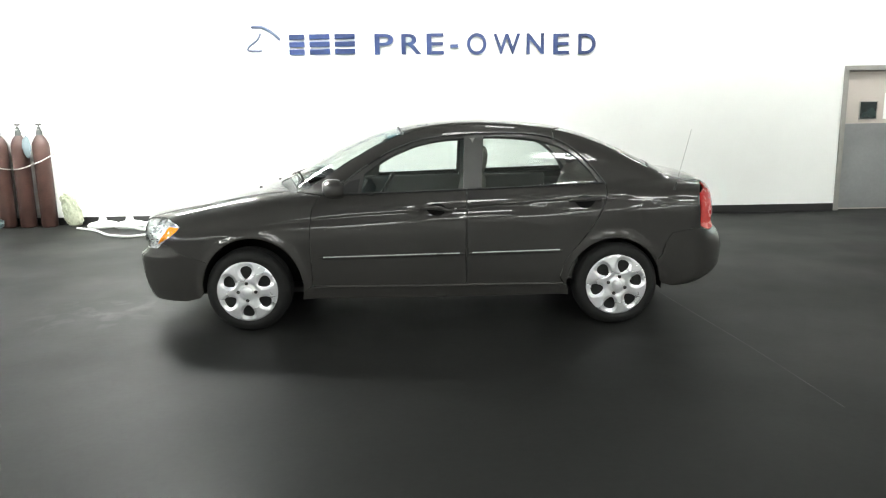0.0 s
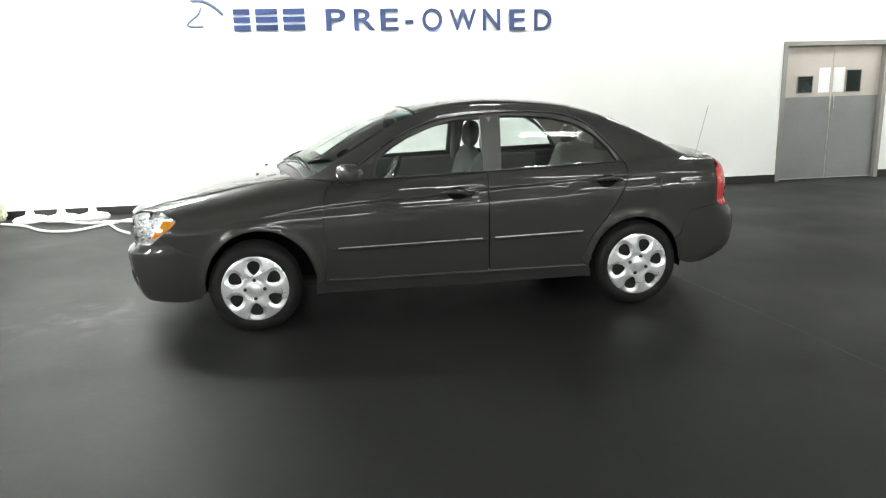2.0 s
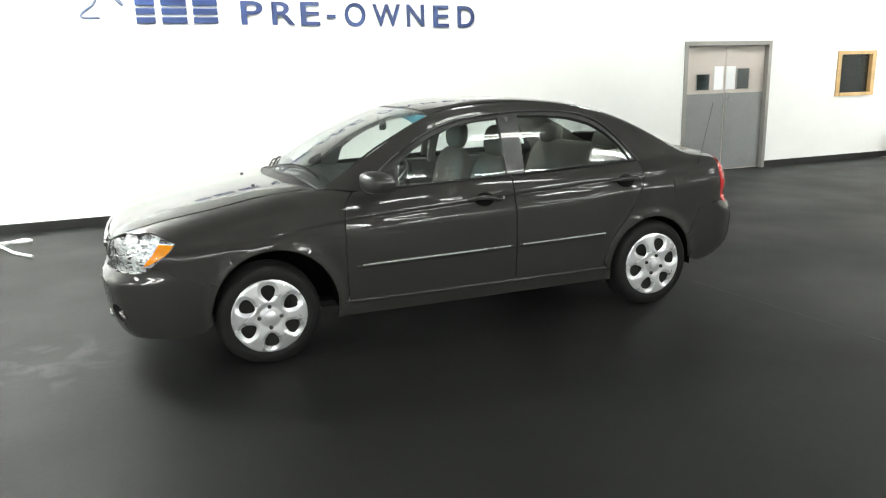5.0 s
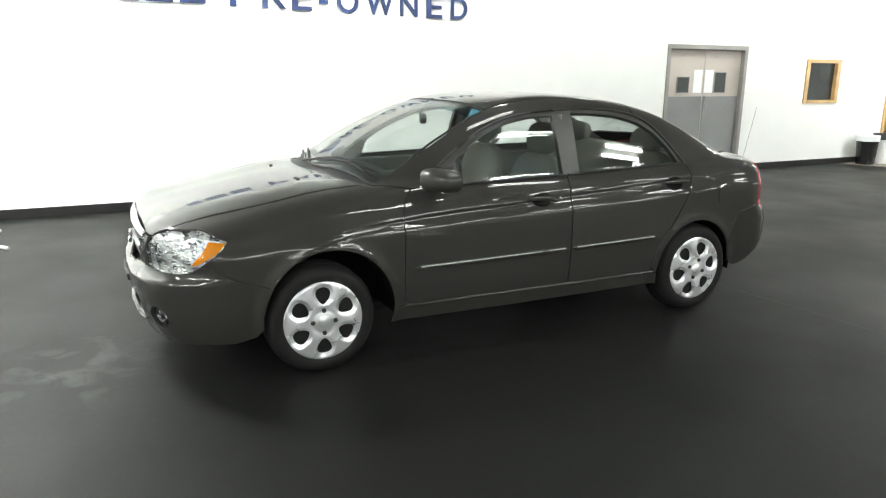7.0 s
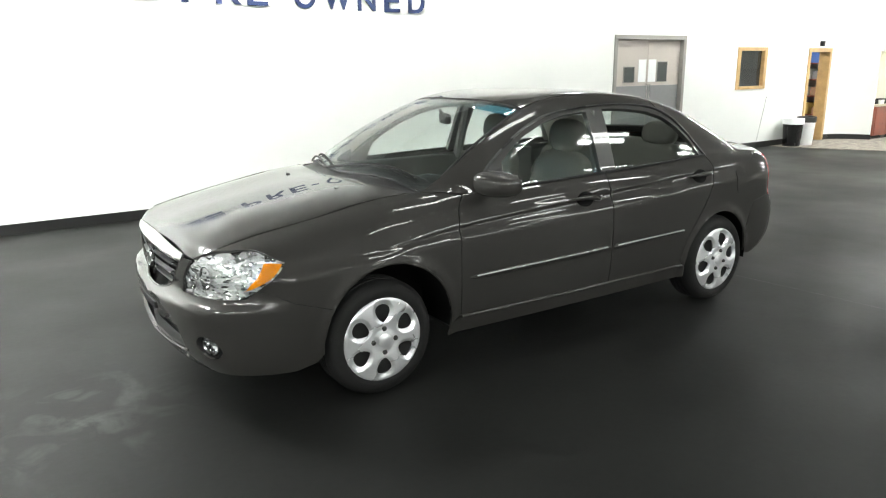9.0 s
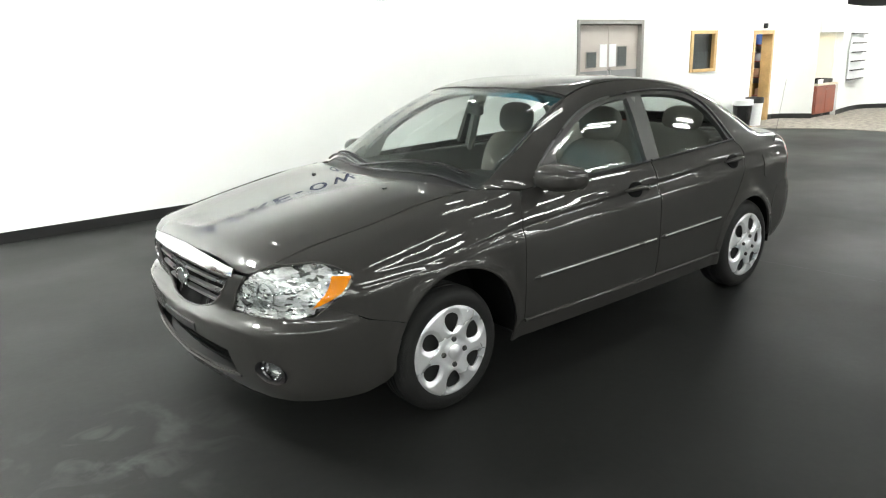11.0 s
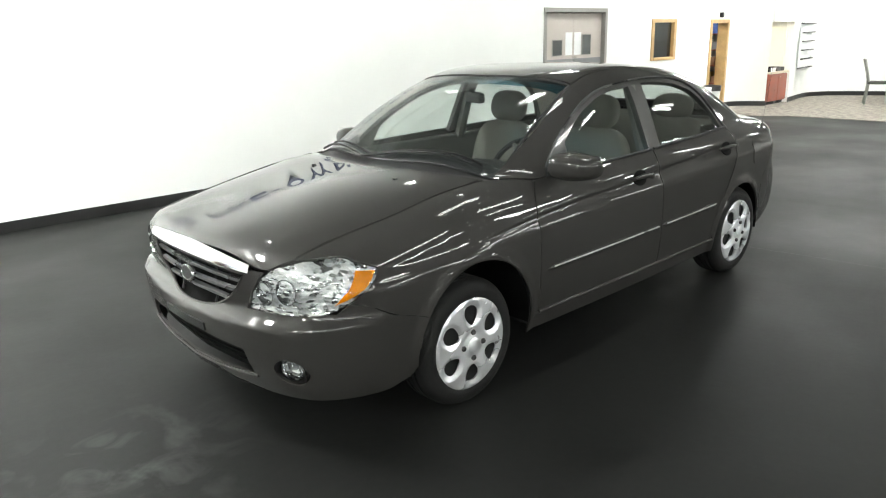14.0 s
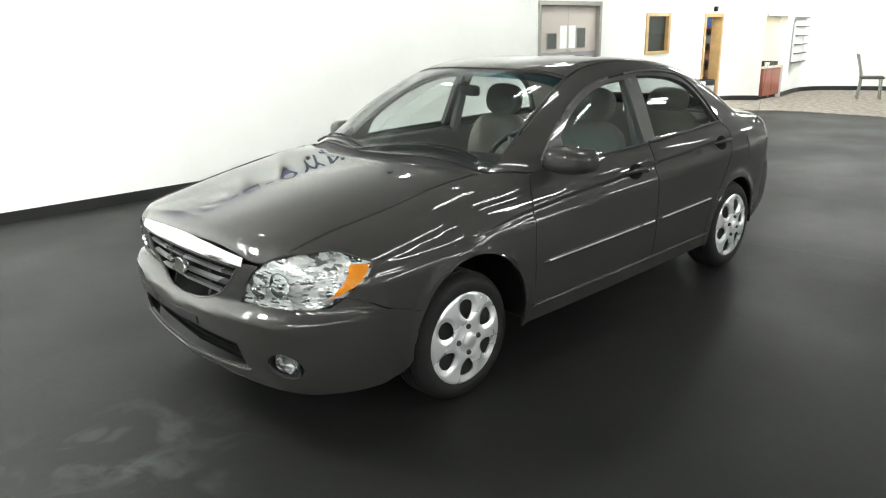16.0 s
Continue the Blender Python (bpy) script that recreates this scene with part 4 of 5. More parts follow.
for v in bm.verts:
    c = v.co.copy()
    h = (c.z + 1) / 2
    w = 0.165 - 0.10 * h + 0.075 * math.exp(-((h - 0.95) / 0.16) ** 2)
    wob = noise.noise_vector(c * 2.6) * 0.035 + noise.noise_vector(c * 6.0) * 0.02
    v.co = Vector((-4.78 + c.x * w - 0.10 * h * h, 10.28 + c.y * w * 0.7, max(0.0, 0.47 * h))) + Vector((wob.x, wob.y, wob.z if h > 0.15 else 0))
tagged(part("plastic_bag", bm, BAGM, smooth=True, sharp=60), "crumpled pale green plastic bag on the black floor", "bag")
bm = bmesh.new()
bmesh.ops.create_icosphere(bm, subdivisions=3, radius=1)
for v in bm.verts:
    c = v.co.copy()
    k = noise.noise_vector(c * 3) * 0.05
    v.co = Vector((-5.80 + c.x * 0.16, 10.0 + c.y * 0.12, max(0.0, 0.09 + c.z * 0.09))) + Vector((k.x, k.y, abs(k.z) * 0.6))
tagged(part("plastic_wrap", bm, mat("pale_blue_wrap", (0.22, 0.30, 0.32), 0.4, vary=0.3, scale=12), smooth=True, sharp=60), "crumpled pale blue plastic wrap on the floor", "wrap")


def stand(x, y):
    ob = tagged(empty("floor_stand", (x, y, 0)), "white floor stand with a thin pole by the wall", "stand", "white floor stands")
    part("base", add_lathe(bmesh.new(), [(0.20, 0.0), (0.205, 0.03), (0.18, 0.055), (0.06, 0.085), (0.035, 0.16), (0.024, 0.2)], "z", seg=36), WHITEP, ob, smooth=True)
    part("pole", add_tube(bmesh.new(), [(0, 0, 0.18), (0, 0, 0.95)], 0.013, 12), WHITEP, ob, smooth=True)
    part("knob", add_lathe(bmesh.new(), [(0.02, 0.95), (0.03, 0.97), (0.02, 1.0), (0.0, 1.005)], "z", seg=16), WHITEP, ob, smooth=True)


for sx in (-4.36, -3.98, -3.60):
    stand(sx, 10.22)
hose = [(-4.62, 10.0), (-4.25, 9.75), (-3.9, 9.35), (-3.55, 9.22), (-3.3, 9.5), (-3.05, 9.85), (-2.95, 9.72), (-3.2, 9.6), (-3.6, 9.75), (-4.0, 9.98), (-4.3, 10.0), (-4.0, 9.9), (-3.5, 9.72), (-3.2, 9.45), (-3.0, 9.15), (-2.80, 8.88)]
bm = add_tube(bmesh.new(), curve_pts([(x, y, 0.022 + 0.028 * (k % 2 if 5 < k < 14 else 0)) for k, (x, y) in enumerate(hose)], 8), 0.015, 8)
tagged(part("hose", bm, WHITEP, smooth=True), "white hose coiled loosely on the black floor", "hose")

# floor joint and scuffs
bm = bmesh.new()
JO = mat("joint_filler", (0.008, 0.008, 0.008), 0.6)
pts = curve_pts([(2.10, 7.4, 0), (2.22, 5.9, 0), (2.29, 5.2, 0), (2.36, 4.5, 0), (2.42, 3.6, 0)], 8)
rows = [[bm.verts.new((p.x - 0.006, p.y, 0.0006)), bm.verts.new((p.x, p.y, 0.0014)), bm.verts.new((p.x + 0.006, p.y, 0.0006))] for p in pts]
for a, b in zip(rows, rows[1:]):
    for k in (0, 1):
        bm.faces.new((a[k], a[k + 1], b[k + 1], b[k]))
tagged(part("floor_joint", bm, JO), "thin dark joint across the black floor", "joint", kind="structure")

# ---- the car ----
CAR = empty("car", (-0.999, 6.0, 0))
CAR.scale = (1, 1.08, 1)
tagged(CAR, "dark taupe-grey four-door sedan parked on the black showroom floor", "car")

ARCH_F, ARCH_R = 0.358, 0.336     # radii of the wheel openings
FX, FZ, RX, RZ = 0.046, 0.330, 2.588, 0.310     # their centres
INTAKE = [("f", -0.45, 0.318), ("f", -0.25, 0.296), ("f", 0, 0.288), ("f", 0.25, 0.296), ("f", 0.45, 0.318), ("f", 0.42, 0.422), ("f", 0.2, 0.426), ("f", 0, 0.427), ("f", -0.2, 0.426), ("f", -0.42, 0.422)]
GRILLE = [("f", -0.41, 0.733), ("f", 0, 0.737), ("f", 0.41, 0.733), ("f", 0.345, 0.64), ("f", 0.25, 0.573), ("f", 0.14, 0.540), ("f", 0, 0.530), ("f", -0.14, 0.540), ("f", -0.25, 0.573), ("f", -0.345, 0.64)]


def fog_hole(s_):
    return [("f", s_ * 0.632 + 0.070 * math.cos(a), 0.363 + 0.060 * math.sin(a)) for a in np.linspace(0, 2 * math.pi, 13)[:-1]]


def mirrored(pts):
    """The outline of the other side, for outlines seen from ahead or above."""
    return [(q[0], -q[1], q[2]) if q[0] in "fr" else (q[0], q[1], -q[2]) for q in pts]


def build_front():
    left = [("s", -0.345, 0.25), ("a", FX, FZ, ARCH_F, 186, 149.5), ("s", -0.44, 0.570), ("s", -0.53, 0.624), ("s", -0.598, 0.639), ("f", -0.757, 0.606), ("f", -0.70, 0.600), ("f", -0.58, 0.592), ("f", -0.402, 0.584), ("f", -0.452, 0.667), ("f", -0.508, 0.755), ("f", -0.45, 0.757)]
    P = on_form(left)
    Q = flat("nose", P)
    # the right half mirrors the left one; the bottom edge runs between them
    mid = [(q[0], q[1], q[2]) for q in GRILLE[6:] + GRILLE[:1]][::-1]
    half = [*Q.tolist(), *flat("nose", on_form(mid)).tolist()]
    other = [[-u, v] for u, v in half[:-1]][::-1]
    bottom = [[u, 0.226] for u in np.linspace(-half[0][0], half[0][0], 24)[1:-1]]
    ring = np.array(half + other + bottom)
    holes = [loop("nose", INTAKE, 0.015), loop("nose", fog_hole(-1), 0.012), loop("nose", fog_hole(1), 0.012)]
    fine = []
    for i in range(len(ring)):
        a, b = ring[i], ring[(i + 1) % len(ring)]
        m = max(1, int(np.linalg.norm(b - a) / 0.02))
        fine += [a + (b - a) * k / m for k in range(m)]
    V2, T = fill(shrink(np.array(fine), 0.0009), holes, 0.018)
    P = cast(*rays("nose", V2))
    N = gradient(P)
    V, F, K, L = slab(P, N, T, 0.012)
    bumper = mesh_object("front_bumper", V, F, [PAINT, TRIM], CAR, "", K, normals=L)
    panel("intake_mesh", "nose", [("f", -0.5, 0.27), ("f", 0.5, 0.27), ("f", 0.5, 0.43), ("f", -0.5, 0.43)], bumper, RECESS, off=-0.06, thick=0.005, h=0.05, label="black lower air intake")
    bm = bmesh.new()
    add_tube(bm, along("f", [(y, 0.279 + 0.14 * y * y, 0.004) for y in np.linspace(-0.47, 0.47, 25)]), 0.007, 8)
    part("intake_lip", bm, PAINT, bumper, smooth=True)
    bm = bmesh.new()
    for k in (0.325, 0.36):
        add_tube(bm, along("f", [(y, k, -0.045) for y in np.linspace(-0.44, 0.44, 17)]), 0.006, 6)
    part("intake_bar", bm, RECESS, bumper, smooth=True)
    panel("number_plate_holder", "nose", [("f", -0.17, 0.44), ("f", 0.17, 0.44), ("f", 0.17, 0.475), ("f", -0.17, 0.475)], bumper, TRIM, off=0.008, thick=0.008, h=0.04, label="black number plate bracket")
    for s_ in (-1, 1):
        c, n = skin("f", s_ * 0.632, 0.363, -0.03)
        bm = bmesh.new()
        add_lathe(bm, [(0.070, 0.024), (0.066, 0.0), (0.055, -0.03), (0.02, -0.045), (0.0, -0.047)], "z", seg=28, caps=False)
        turn = n.to_track_quat("Z", "Y").to_matrix().to_4x4()
        bmesh.ops.transform(bm, matrix=Matrix.Translation(c) @ turn, verts=bm.verts)
        fog = part("fog_lamp", bm, TRIM, CAR, "round fog lamp in a black recess", smooth=True)
        for nm, prof, m in (("reflector", [(0.042, 0.0), (0.036, -0.018), (0.015, -0.03), (0.0, -0.032)], CHROME), ("lens", [(0.043, 0.0), (0.03, 0.009), (0.0, 0.013)], LENS), ("trim_ring", [(0.043, 0.004), (0.047, 0.012), (0.053, 0.010), (0.055, 0.0), (0.047, -0.006), (0.043, 0.004)], CHROME)):
            bm = add_lathe(bmesh.new(), prof, "z", seg=28, caps=False)
            bmesh.ops.transform(bm, matrix=Matrix.Translation(c) @ turn, verts=bm.verts)
            part(nm, bm, m, fog, smooth=True)
    # grille
    back = panel("grille", "nose", GRILLE, CAR, RECESS, off=-0.055, thick=0.006, gap=-0.03, h=0.05, label="dark grille with three grey bars")[0]
    for z, w in ((0.694, 0.372), (0.645, 0.334), (0.594, 0.265)):
        bm = bmesh.new()
        rows = []
        ys = np.linspace(-w, w, 25)
        for a, b in zip(along("f", [(y, z, -0.006) for y in ys]), along("f", [(y, z, -0.024) for y in ys])):
            rows.append([bm.verts.new(q) for q in (a + Vector((0, 0, 0.008)), a - Vector((-0.004, 0, 0.008)), b - Vector((0, 0, 0.006)), b + Vector((0, 0, 0.010)))])
        for a, b in zip(rows, rows[1:]):
            for k in range(4):
                bm.faces.new((a[k], a[(k + 1) % 4], b[(k + 1) % 4], b[k]))
        bm.faces.new(rows[0])
        bm.faces.new(rows[-1])
        part("slat", bm, BARGREY, back)
    for y in (-0.2, 0.2):
        bm = bmesh.new()
        add_tube(bm, along("f", [(y * (0.75 + (z - 0.55)), z, -0.03) for z in np.linspace(0.55, 0.73, 6)]), 0.006, 6)
        part("strut", bm, TRIM, back)
    # surround of the grille, a sunk rim
    bm = bmesh.new()
    R = cast(*rays("nose", loop("nose", GRILLE, 0.02)))
    Nn = gradient(R)
    add_tube(bm, [Vector(p - n * 0.006) for p, n in zip(R, Nn)], 0.009, 8, closed=True)
    part("grille_rim", bm, PAINT, back, smooth=True)
    c, n = skin("f", 0.0, 0.655, 0.010)
    bm = bmesh.new()
    add_lathe(bm, [(1.0, -0.012), (1.0, 0.0), (0.9, 0.006), (0.78, 0.006), (0.74, 0.002), (0.0, 0.002)], "z", seg=36)
    bmesh.ops.transform(bm, matrix=Matrix.Translation(c) @ n.to_track_quat("Z", "Y").to_matrix().to_4x4() @ Matrix.Diagonal((0.062, 0.038, 1, 1)), verts=bm.verts)
    badge = part("badge", bm, CHROME, back, "plain chrome oval badge", smooth=True)
    bm = add_lathe(bmesh.new(), [(0.73, 0.0026), (0.70, 0.0036), (0.0, 0.0036)], "z", seg=36)
    bmesh.ops.transform(bm, matrix=Matrix.Translation(c) @ n.to_track_quat("Z", "Y").to_matrix().to_4x4() @ Matrix.Diagonal((0.062, 0.038, 1, 1)), verts=bm.verts)
    part("field", bm, TRIM, badge, "black centre")
    panel("chrome_bar", "nose", [("f", -0.44, 0.742), ("f", -0.2, 0.742), ("f", 0, 0.743), ("f", 0.2, 0.742), ("f", 0.44, 0.742), ("f", 0.44, 0.772), ("f", 0.25, 0.786), ("f", 0, 0.793), ("f", -0.25, 0.786), ("f", -0.44, 0.772)], CAR, CHROME, off=0.004, h=0.02, label="bright chrome bar over the grille", bulge=lambda P: 0.006 * np.cos((P[:, 2] - 0.765) / 0.03))
    # headlights
    lamp = [("f", -0.41, 0.590), ("f", -0.46, 0.667), ("f", -0.512, 0.743), ("t", -0.786, -0.532), ("t", -0.73, -0.603), ("t", -0.656, -0.648), ("t", -0.575, -0.686), ("s", -0.497, 0.772), ("s", -0.463, 0.760), ("s", -0.474, 0.735), ("s", -0.53, 0.692), ("s", -0.598, 0.643), ("f", -0.757, 0.612), ("f", -0.70, 0.606), ("f", -0.58, 0.598)]
    tip = [("s", -0.550, 0.770), ("s", -0.497, 0.769), ("s", -0.466, 0.758), ("s", -0.476, 0.735), ("s", -0.53, 0.694), ("s", -0.598, 0.647), ("s", -0.650, 0.632), ("s", -0.630, 0.665), ("s", -0.592, 0.705), ("s", -0.568, 0.738)]
    shells = panel("headlight", "nose", lamp, CAR, REFLECT, TRIM, off=-0.020, thick=0.01, gap=-0.006, h=0.018, both=True, label="clear headlight with chrome reflectors and an amber corner",
                   bulge=lambda P: 0.008 * np.sin(P[:, 1] * 60) * np.sin(P[:, 2] * 55) + 0.003 * np.sin(P[:, 1] * 190))
    glass = panel("lens", "nose", lamp, shells[0], LENS, thick=0.004, off=-0.001, gap=0.003, h=0.03, both=True, label="clear plastic lens")
    glass[1].parent = shells[1]
    amb = panel("turn_signal", "nose", tip, shells[0], AMBER, thick=0.004, off=-0.012, gap=0.004, h=0.02, both=True, label="amber turn signal")
    amb[1].parent = shells[1]
    for k, s_ in ((0, -1), (1, 1)):
        for y, z, r in ((0.515, 0.668, 0.050), (0.615, 0.690, 0.054)):
            c, n = skin("f", s_ * y, z, -0.018)
            bm = add_lathe(bmesh.new(), [(1.0, 0.012), (0.93, 0.012), (0.75, -0.008), (0.3, -0.022), (0.26, 0.012), (0.0, 0.02)], "z", seg=28, caps=False)
            d = (n + Vector((-1.2, 0, 0))).normalized()
            bmesh.ops.transform(bm, matrix=Matrix.Translation(c) @ d.to_track_quat("Z", "Y").to_matrix().to_4x4() @ Matrix.Diagonal((r, r, 1, 1)), verts=bm.verts)
            part("reflector_bowl", bm, CHROME, shells[k], smooth=True)


def build_body():
    hood_l = [("t", 0.30, -0.653), ("t", 0.0, -0.640), ("t", -0.24, -0.640), ("t", -0.515, -0.610), ("t", -0.715, -0.602), ("t", -0.788, -0.540), ("t", -0.807, -0.46), ("t", -0.812, -0.30)]
    hood = hood_l + [("t", -0.822, 0)] + mirrored(hood_l)[::-1] + [("t", 0.185, 0.42), ("t", 0.14, 0.2), ("t", 0.125, 0), ("t", 0.14, -0.2), ("t", 0.185, -0.42)]
    ob = panel("hood", "t", hood, CAR, PAINT, h=0.026, rounds=3, thick=0.015)[0]
    for s_ in (-1, 1):
        edge = along("t", [(x, s_ * y, -0.0005) for x, y in ((0.27, 0.648), (0.0, 0.637), (-0.24, 0.637), (-0.515, 0.607), (-0.70, 0.599))])
        part("edge_fold", add_tube(bmesh.new(), curve_pts(edge, 6), 0.0045, 6), PAINT, ob, smooth=True)
        p, n = skin("t", 0.02, 0.32 * s_ - 0.05)
        part("washer_nozzle", box(p.x - 0.010, p.y - 0.009, p.z - 0.004, p.x + 0.010, p.y + 0.009, p.z + 0.008, 0.003), TRIM, ob, smooth=True)
    panel("cowl", "t", [("t", 0.125, 0), ("t", 0.14, -0.2), ("t", 0.185, -0.42), ("t", 0.30, -0.65), ("t", 0.37, -0.675), ("t", 0.27, -0.4), ("t", 0.215, -0.2), ("t", 0.20, 0), ("t", 0.215, 0.2), ("t", 0.27, 0.4), ("t", 0.37, 0.675), ("t", 0.30, 0.65), ("t", 0.185, 0.42), ("t", 0.14, 0.2)], CAR, TRIM, off=-0.012, gap=-0.004, label="black plastic windscreen cowl")
    fender = [("s", 0.462, 0.335), ("s", 0.398, 0.30), ("a", FX, FZ, ARCH_F, -3, 149), ("s", -0.44, 0.572), ("s", -0.53, 0.626), ("s", -0.594, 0.643), ("s", -0.526, 0.694), ("s", -0.470, 0.735), ("s", -0.458, 0.763), ("s", -0.497, 0.776),
              ("t", -0.575, -0.690), ("t", -0.656, -0.652), ("t", -0.715, -0.600), ("t", -0.515, -0.614), ("t", -0.24, -0.644), ("t", 0.0, -0.644), ("t", 0.29, -0.657), ("t", 0.37, -0.69), ("s", 0.53, 0.955), ("s", 0.478, 0.9), ("s", 0.462, 0.78), ("s", 0.457, 0.6)]
    panel("fender", "side", fender, CAR, PAINT, both=True, h=0.022, ridge=(0.0, 0.5))
    sill = [("s", 0.39, 0.235), ("s", 0.40, 0.30), ("s", 0.47, 0.328), ("s", 1.3, 0.325), ("s", 2.235, 0.318), ("s", 2.26, 0.30), ("s", 2.27, 0.235)]
    sills = panel("side_sill", "side", sill, CAR, PAINT, both=True, h=0.04)
    for s_ in (0, 1):
        pts = along("s", [(x, 0.322 - 0.003 * (x - 1.3), 0.001) for x in np.linspace(0.47, 2.23, 30)])
        pts = [Vector((p.x, -p.y if s_ else p.y, p.z)) for p in pts]
        part("sill_edge", add_tube(bmesh.new(), pts, 0.010, 10), PAINT, sills[s_], smooth=True)
    fd = [("s", 0.468, 0.336), ("s", 0.462, 0.6), ("s", 0.468, 0.78), ("s", 0.485, 0.9), ("s", 0.545, 0.958), ("s", 0.62, 0.962), ("s", 1.0, 0.972), ("s", 1.555, 0.987), ("s", 1.548, 0.6), ("s", 1.545, 0.332)]
    rd = [("s", 1.553, 0.332), ("s", 1.556, 0.6), ("s", 1.563, 0.987), ("s", 2.0, 0.996), ("s", 2.54, 1.006), ("s", 2.53, 0.9), ("s", 2.46, 0.775), ("s", 2.375, 0.655), ("a", RX, RZ, ARCH_R + 0.05, 133, 172), ("s", 2.225, 0.325)]
    doors = panel("front_door", "side", fd, CAR, PAINT, CABIN, both=True, thick=0.05, h=0.024, ridge=(0.45, 1.6)), panel("rear_door", "side", rd, CAR, PAINT, CABIN, both=True, thick=0.05, h=0.024, ridge=(1.5, 2.6))
    quarter = [("s", 2.548, 1.006), ("s", 2.538, 0.9), ("s", 2.468, 0.772), ("s", 2.383, 0.652), ("a", RX, RZ, ARCH_R + 0.045, 131, 172), ("s", 2.235, 0.318), ("s", 2.262, 0.30), ("a", RX, RZ, ARCH_R, 180, 30),
               ("s", 2.925, 0.50), ("s", 2.955, 0.60), ("s", 3.0, 0.665), ("s", 3.21, 0.695), ("s", 3.20, 0.82), ("s", 3.20, 0.93), ("t", 3.25, -0.625), ("t", 2.95, -0.612), ("t", 2.88, -0.60), ("t", 2.6, -0.565), ("t", 2.3, -0.53), ("t", 2.2, -0.525),
               ("s", 2.20, 1.322), ("s", 2.31, 1.265), ("s", 2.42, 1.165), ("s", 2.50, 1.06)]
    quarter = panel("quarter_panel", "side", quarter, CAR, PAINT, HEADLINER, both=True, h=0.03, ridge=(2.45, 2.8))
    panel("fuel_door", "side", [("s", 2.765, 0.9), ("s", 2.93, 0.898), ("s", 2.935, 0.74), ("s", 2.77, 0.742)], quarter[0], PAINT, off=0.003, thick=0.004, rounds=3, keep=200)
    rail = [("s", 0.55, 0.962), ("t", 0.35, -0.665), ("t", 0.6, -0.635), ("t", 0.9, -0.595), ("t", 1.10, -0.555), ("t", 1.3, -0.535), ("t", 1.6, -0.53), ("t", 2.19, -0.525), ("s", 2.19, 1.325), ("s", 2.05, 1.352), ("s", 1.85, 1.368), ("s", 1.6, 1.366), ("s", 1.4, 1.352), ("s", 1.22, 1.325), ("s", 1.05, 1.265), ("s", 0.9, 1.185), ("s", 0.75, 1.085), ("s", 0.66, 1.01), ("s", 0.625, 0.966)]
    panel("roof_rail", "side", rail, CAR, PAINT, HEADLINER, both=True, h=0.025, rounds=4)
    roof = [("t", 1.12, -0.545), ("t", 1.3, -0.528), ("t", 1.6, -0.523), ("t", 2.2, -0.518), ("t", 2.27, -0.35), ("t", 2.31, 0), ("t", 2.27, 0.35), ("t", 2.2, 0.518), ("t", 1.6, 0.523), ("t", 1.3, 0.528), ("t", 1.12, 0.545), ("t", 1.075, 0.3), ("t", 1.055, 0), ("t", 1.075, -0.3)]
    panel("roof", "t", roof, CAR, PAINT, HEADLINER, h=0.05, thick=0.03)
    ws_l = [("t", 0.36, -0.655), ("t", 0.6, -0.627), ("t", 0.9, -0.587), ("t", 1.105, -0.548)]
    ws = ws_l + [("t", 1.065, -0.3), ("t", 1.045, 0), ("t", 1.065, 0.3)] + mirrored(ws_l)[::-1] + [("t", 0.26, 0.4), ("t", 0.205, 0.2), ("t", 0.19, 0), ("t", 0.205, -0.2), ("t", 0.26, -0.4)]
    screen = panel("windscreen", "t", ws, CAR, GLASS, off=-0.004, thick=0.004, h=0.05, gap=0.001, label="clear windscreen with a blue shade band")[0]
    panel("shade_band", "t", [("t", 1.0, -0.55), ("t", 1.095, -0.545), ("t", 1.06, -0.3), ("t", 1.04, 0), ("t", 1.06, 0.3), ("t", 1.095, 0.545), ("t", 1.0, 0.55), ("t", 0.955, 0.3), ("t", 0.935, 0), ("t", 0.955, -0.3)], screen, BAND, off=-0.012, thick=0.002, h=0.06, label="blue tinted band")
    # black print round the windscreen
    panel("glass_print", "t", [("t", 0.372, -0.645), ("t", 0.268, -0.4), ("t", 0.213, -0.2), ("t", 0.198, 0), ("t", 0.213, 0.2), ("t", 0.268, 0.4), ("t", 0.372, 0.645), ("t", 0.445, 0.637), ("t", 0.325, 0.4), ("t", 0.262, 0.2), ("t", 0.245, 0), ("t", 0.262, -0.2), ("t", 0.325, -0.4), ("t", 0.445, -0.637)], screen, TRIM, off=-0.012, thick=0.002, h=0.05, label="black printed band")
    edge = cast(*rays("t", loop("t", ws, 0.03)))
    bm = add_tube(bmesh.new(), [Vector(p - n * 0.007) for p, n in zip(edge, gradient(edge))], 0.007, 6, closed=True)
    part("seal", bm, TRIM, screen, smooth=True)
    bl_l = [("t", 2.215, -0.512), ("t", 2.5, -0.545), ("t", 2.75, -0.578), ("t", 2.87, -0.595)]
    bl = bl_l + [("t", 2.93, -0.4), ("t", 2.955, 0), ("t", 2.93, 0.4)] + mirrored(bl_l)[::-1] + [("t", 2.285, 0.35), ("t", 2.325, 0), ("t", 2.285, -0.35)]
    panel("rear_window", "t", bl, CAR, GLASS, off=-0.004, thick=0.004, h=0.05, gap=0.001)
    lid = [("t", 2.885, -0.60), ("t", 2.96, -0.607), ("t", 3.25, -0.605), ("t", 3.30, -0.55), ("t", 3.345, -0.3), ("t", 3.355, 0), ("t", 3.345, 0.3), ("t", 3.30, 0.55), ("t", 3.25, 0.605), ("t", 2.96, 0.607), ("t", 2.885, 0.60), ("t", 2.945, 0.4), ("t", 2.97, 0), ("t", 2.945, -0.4)]
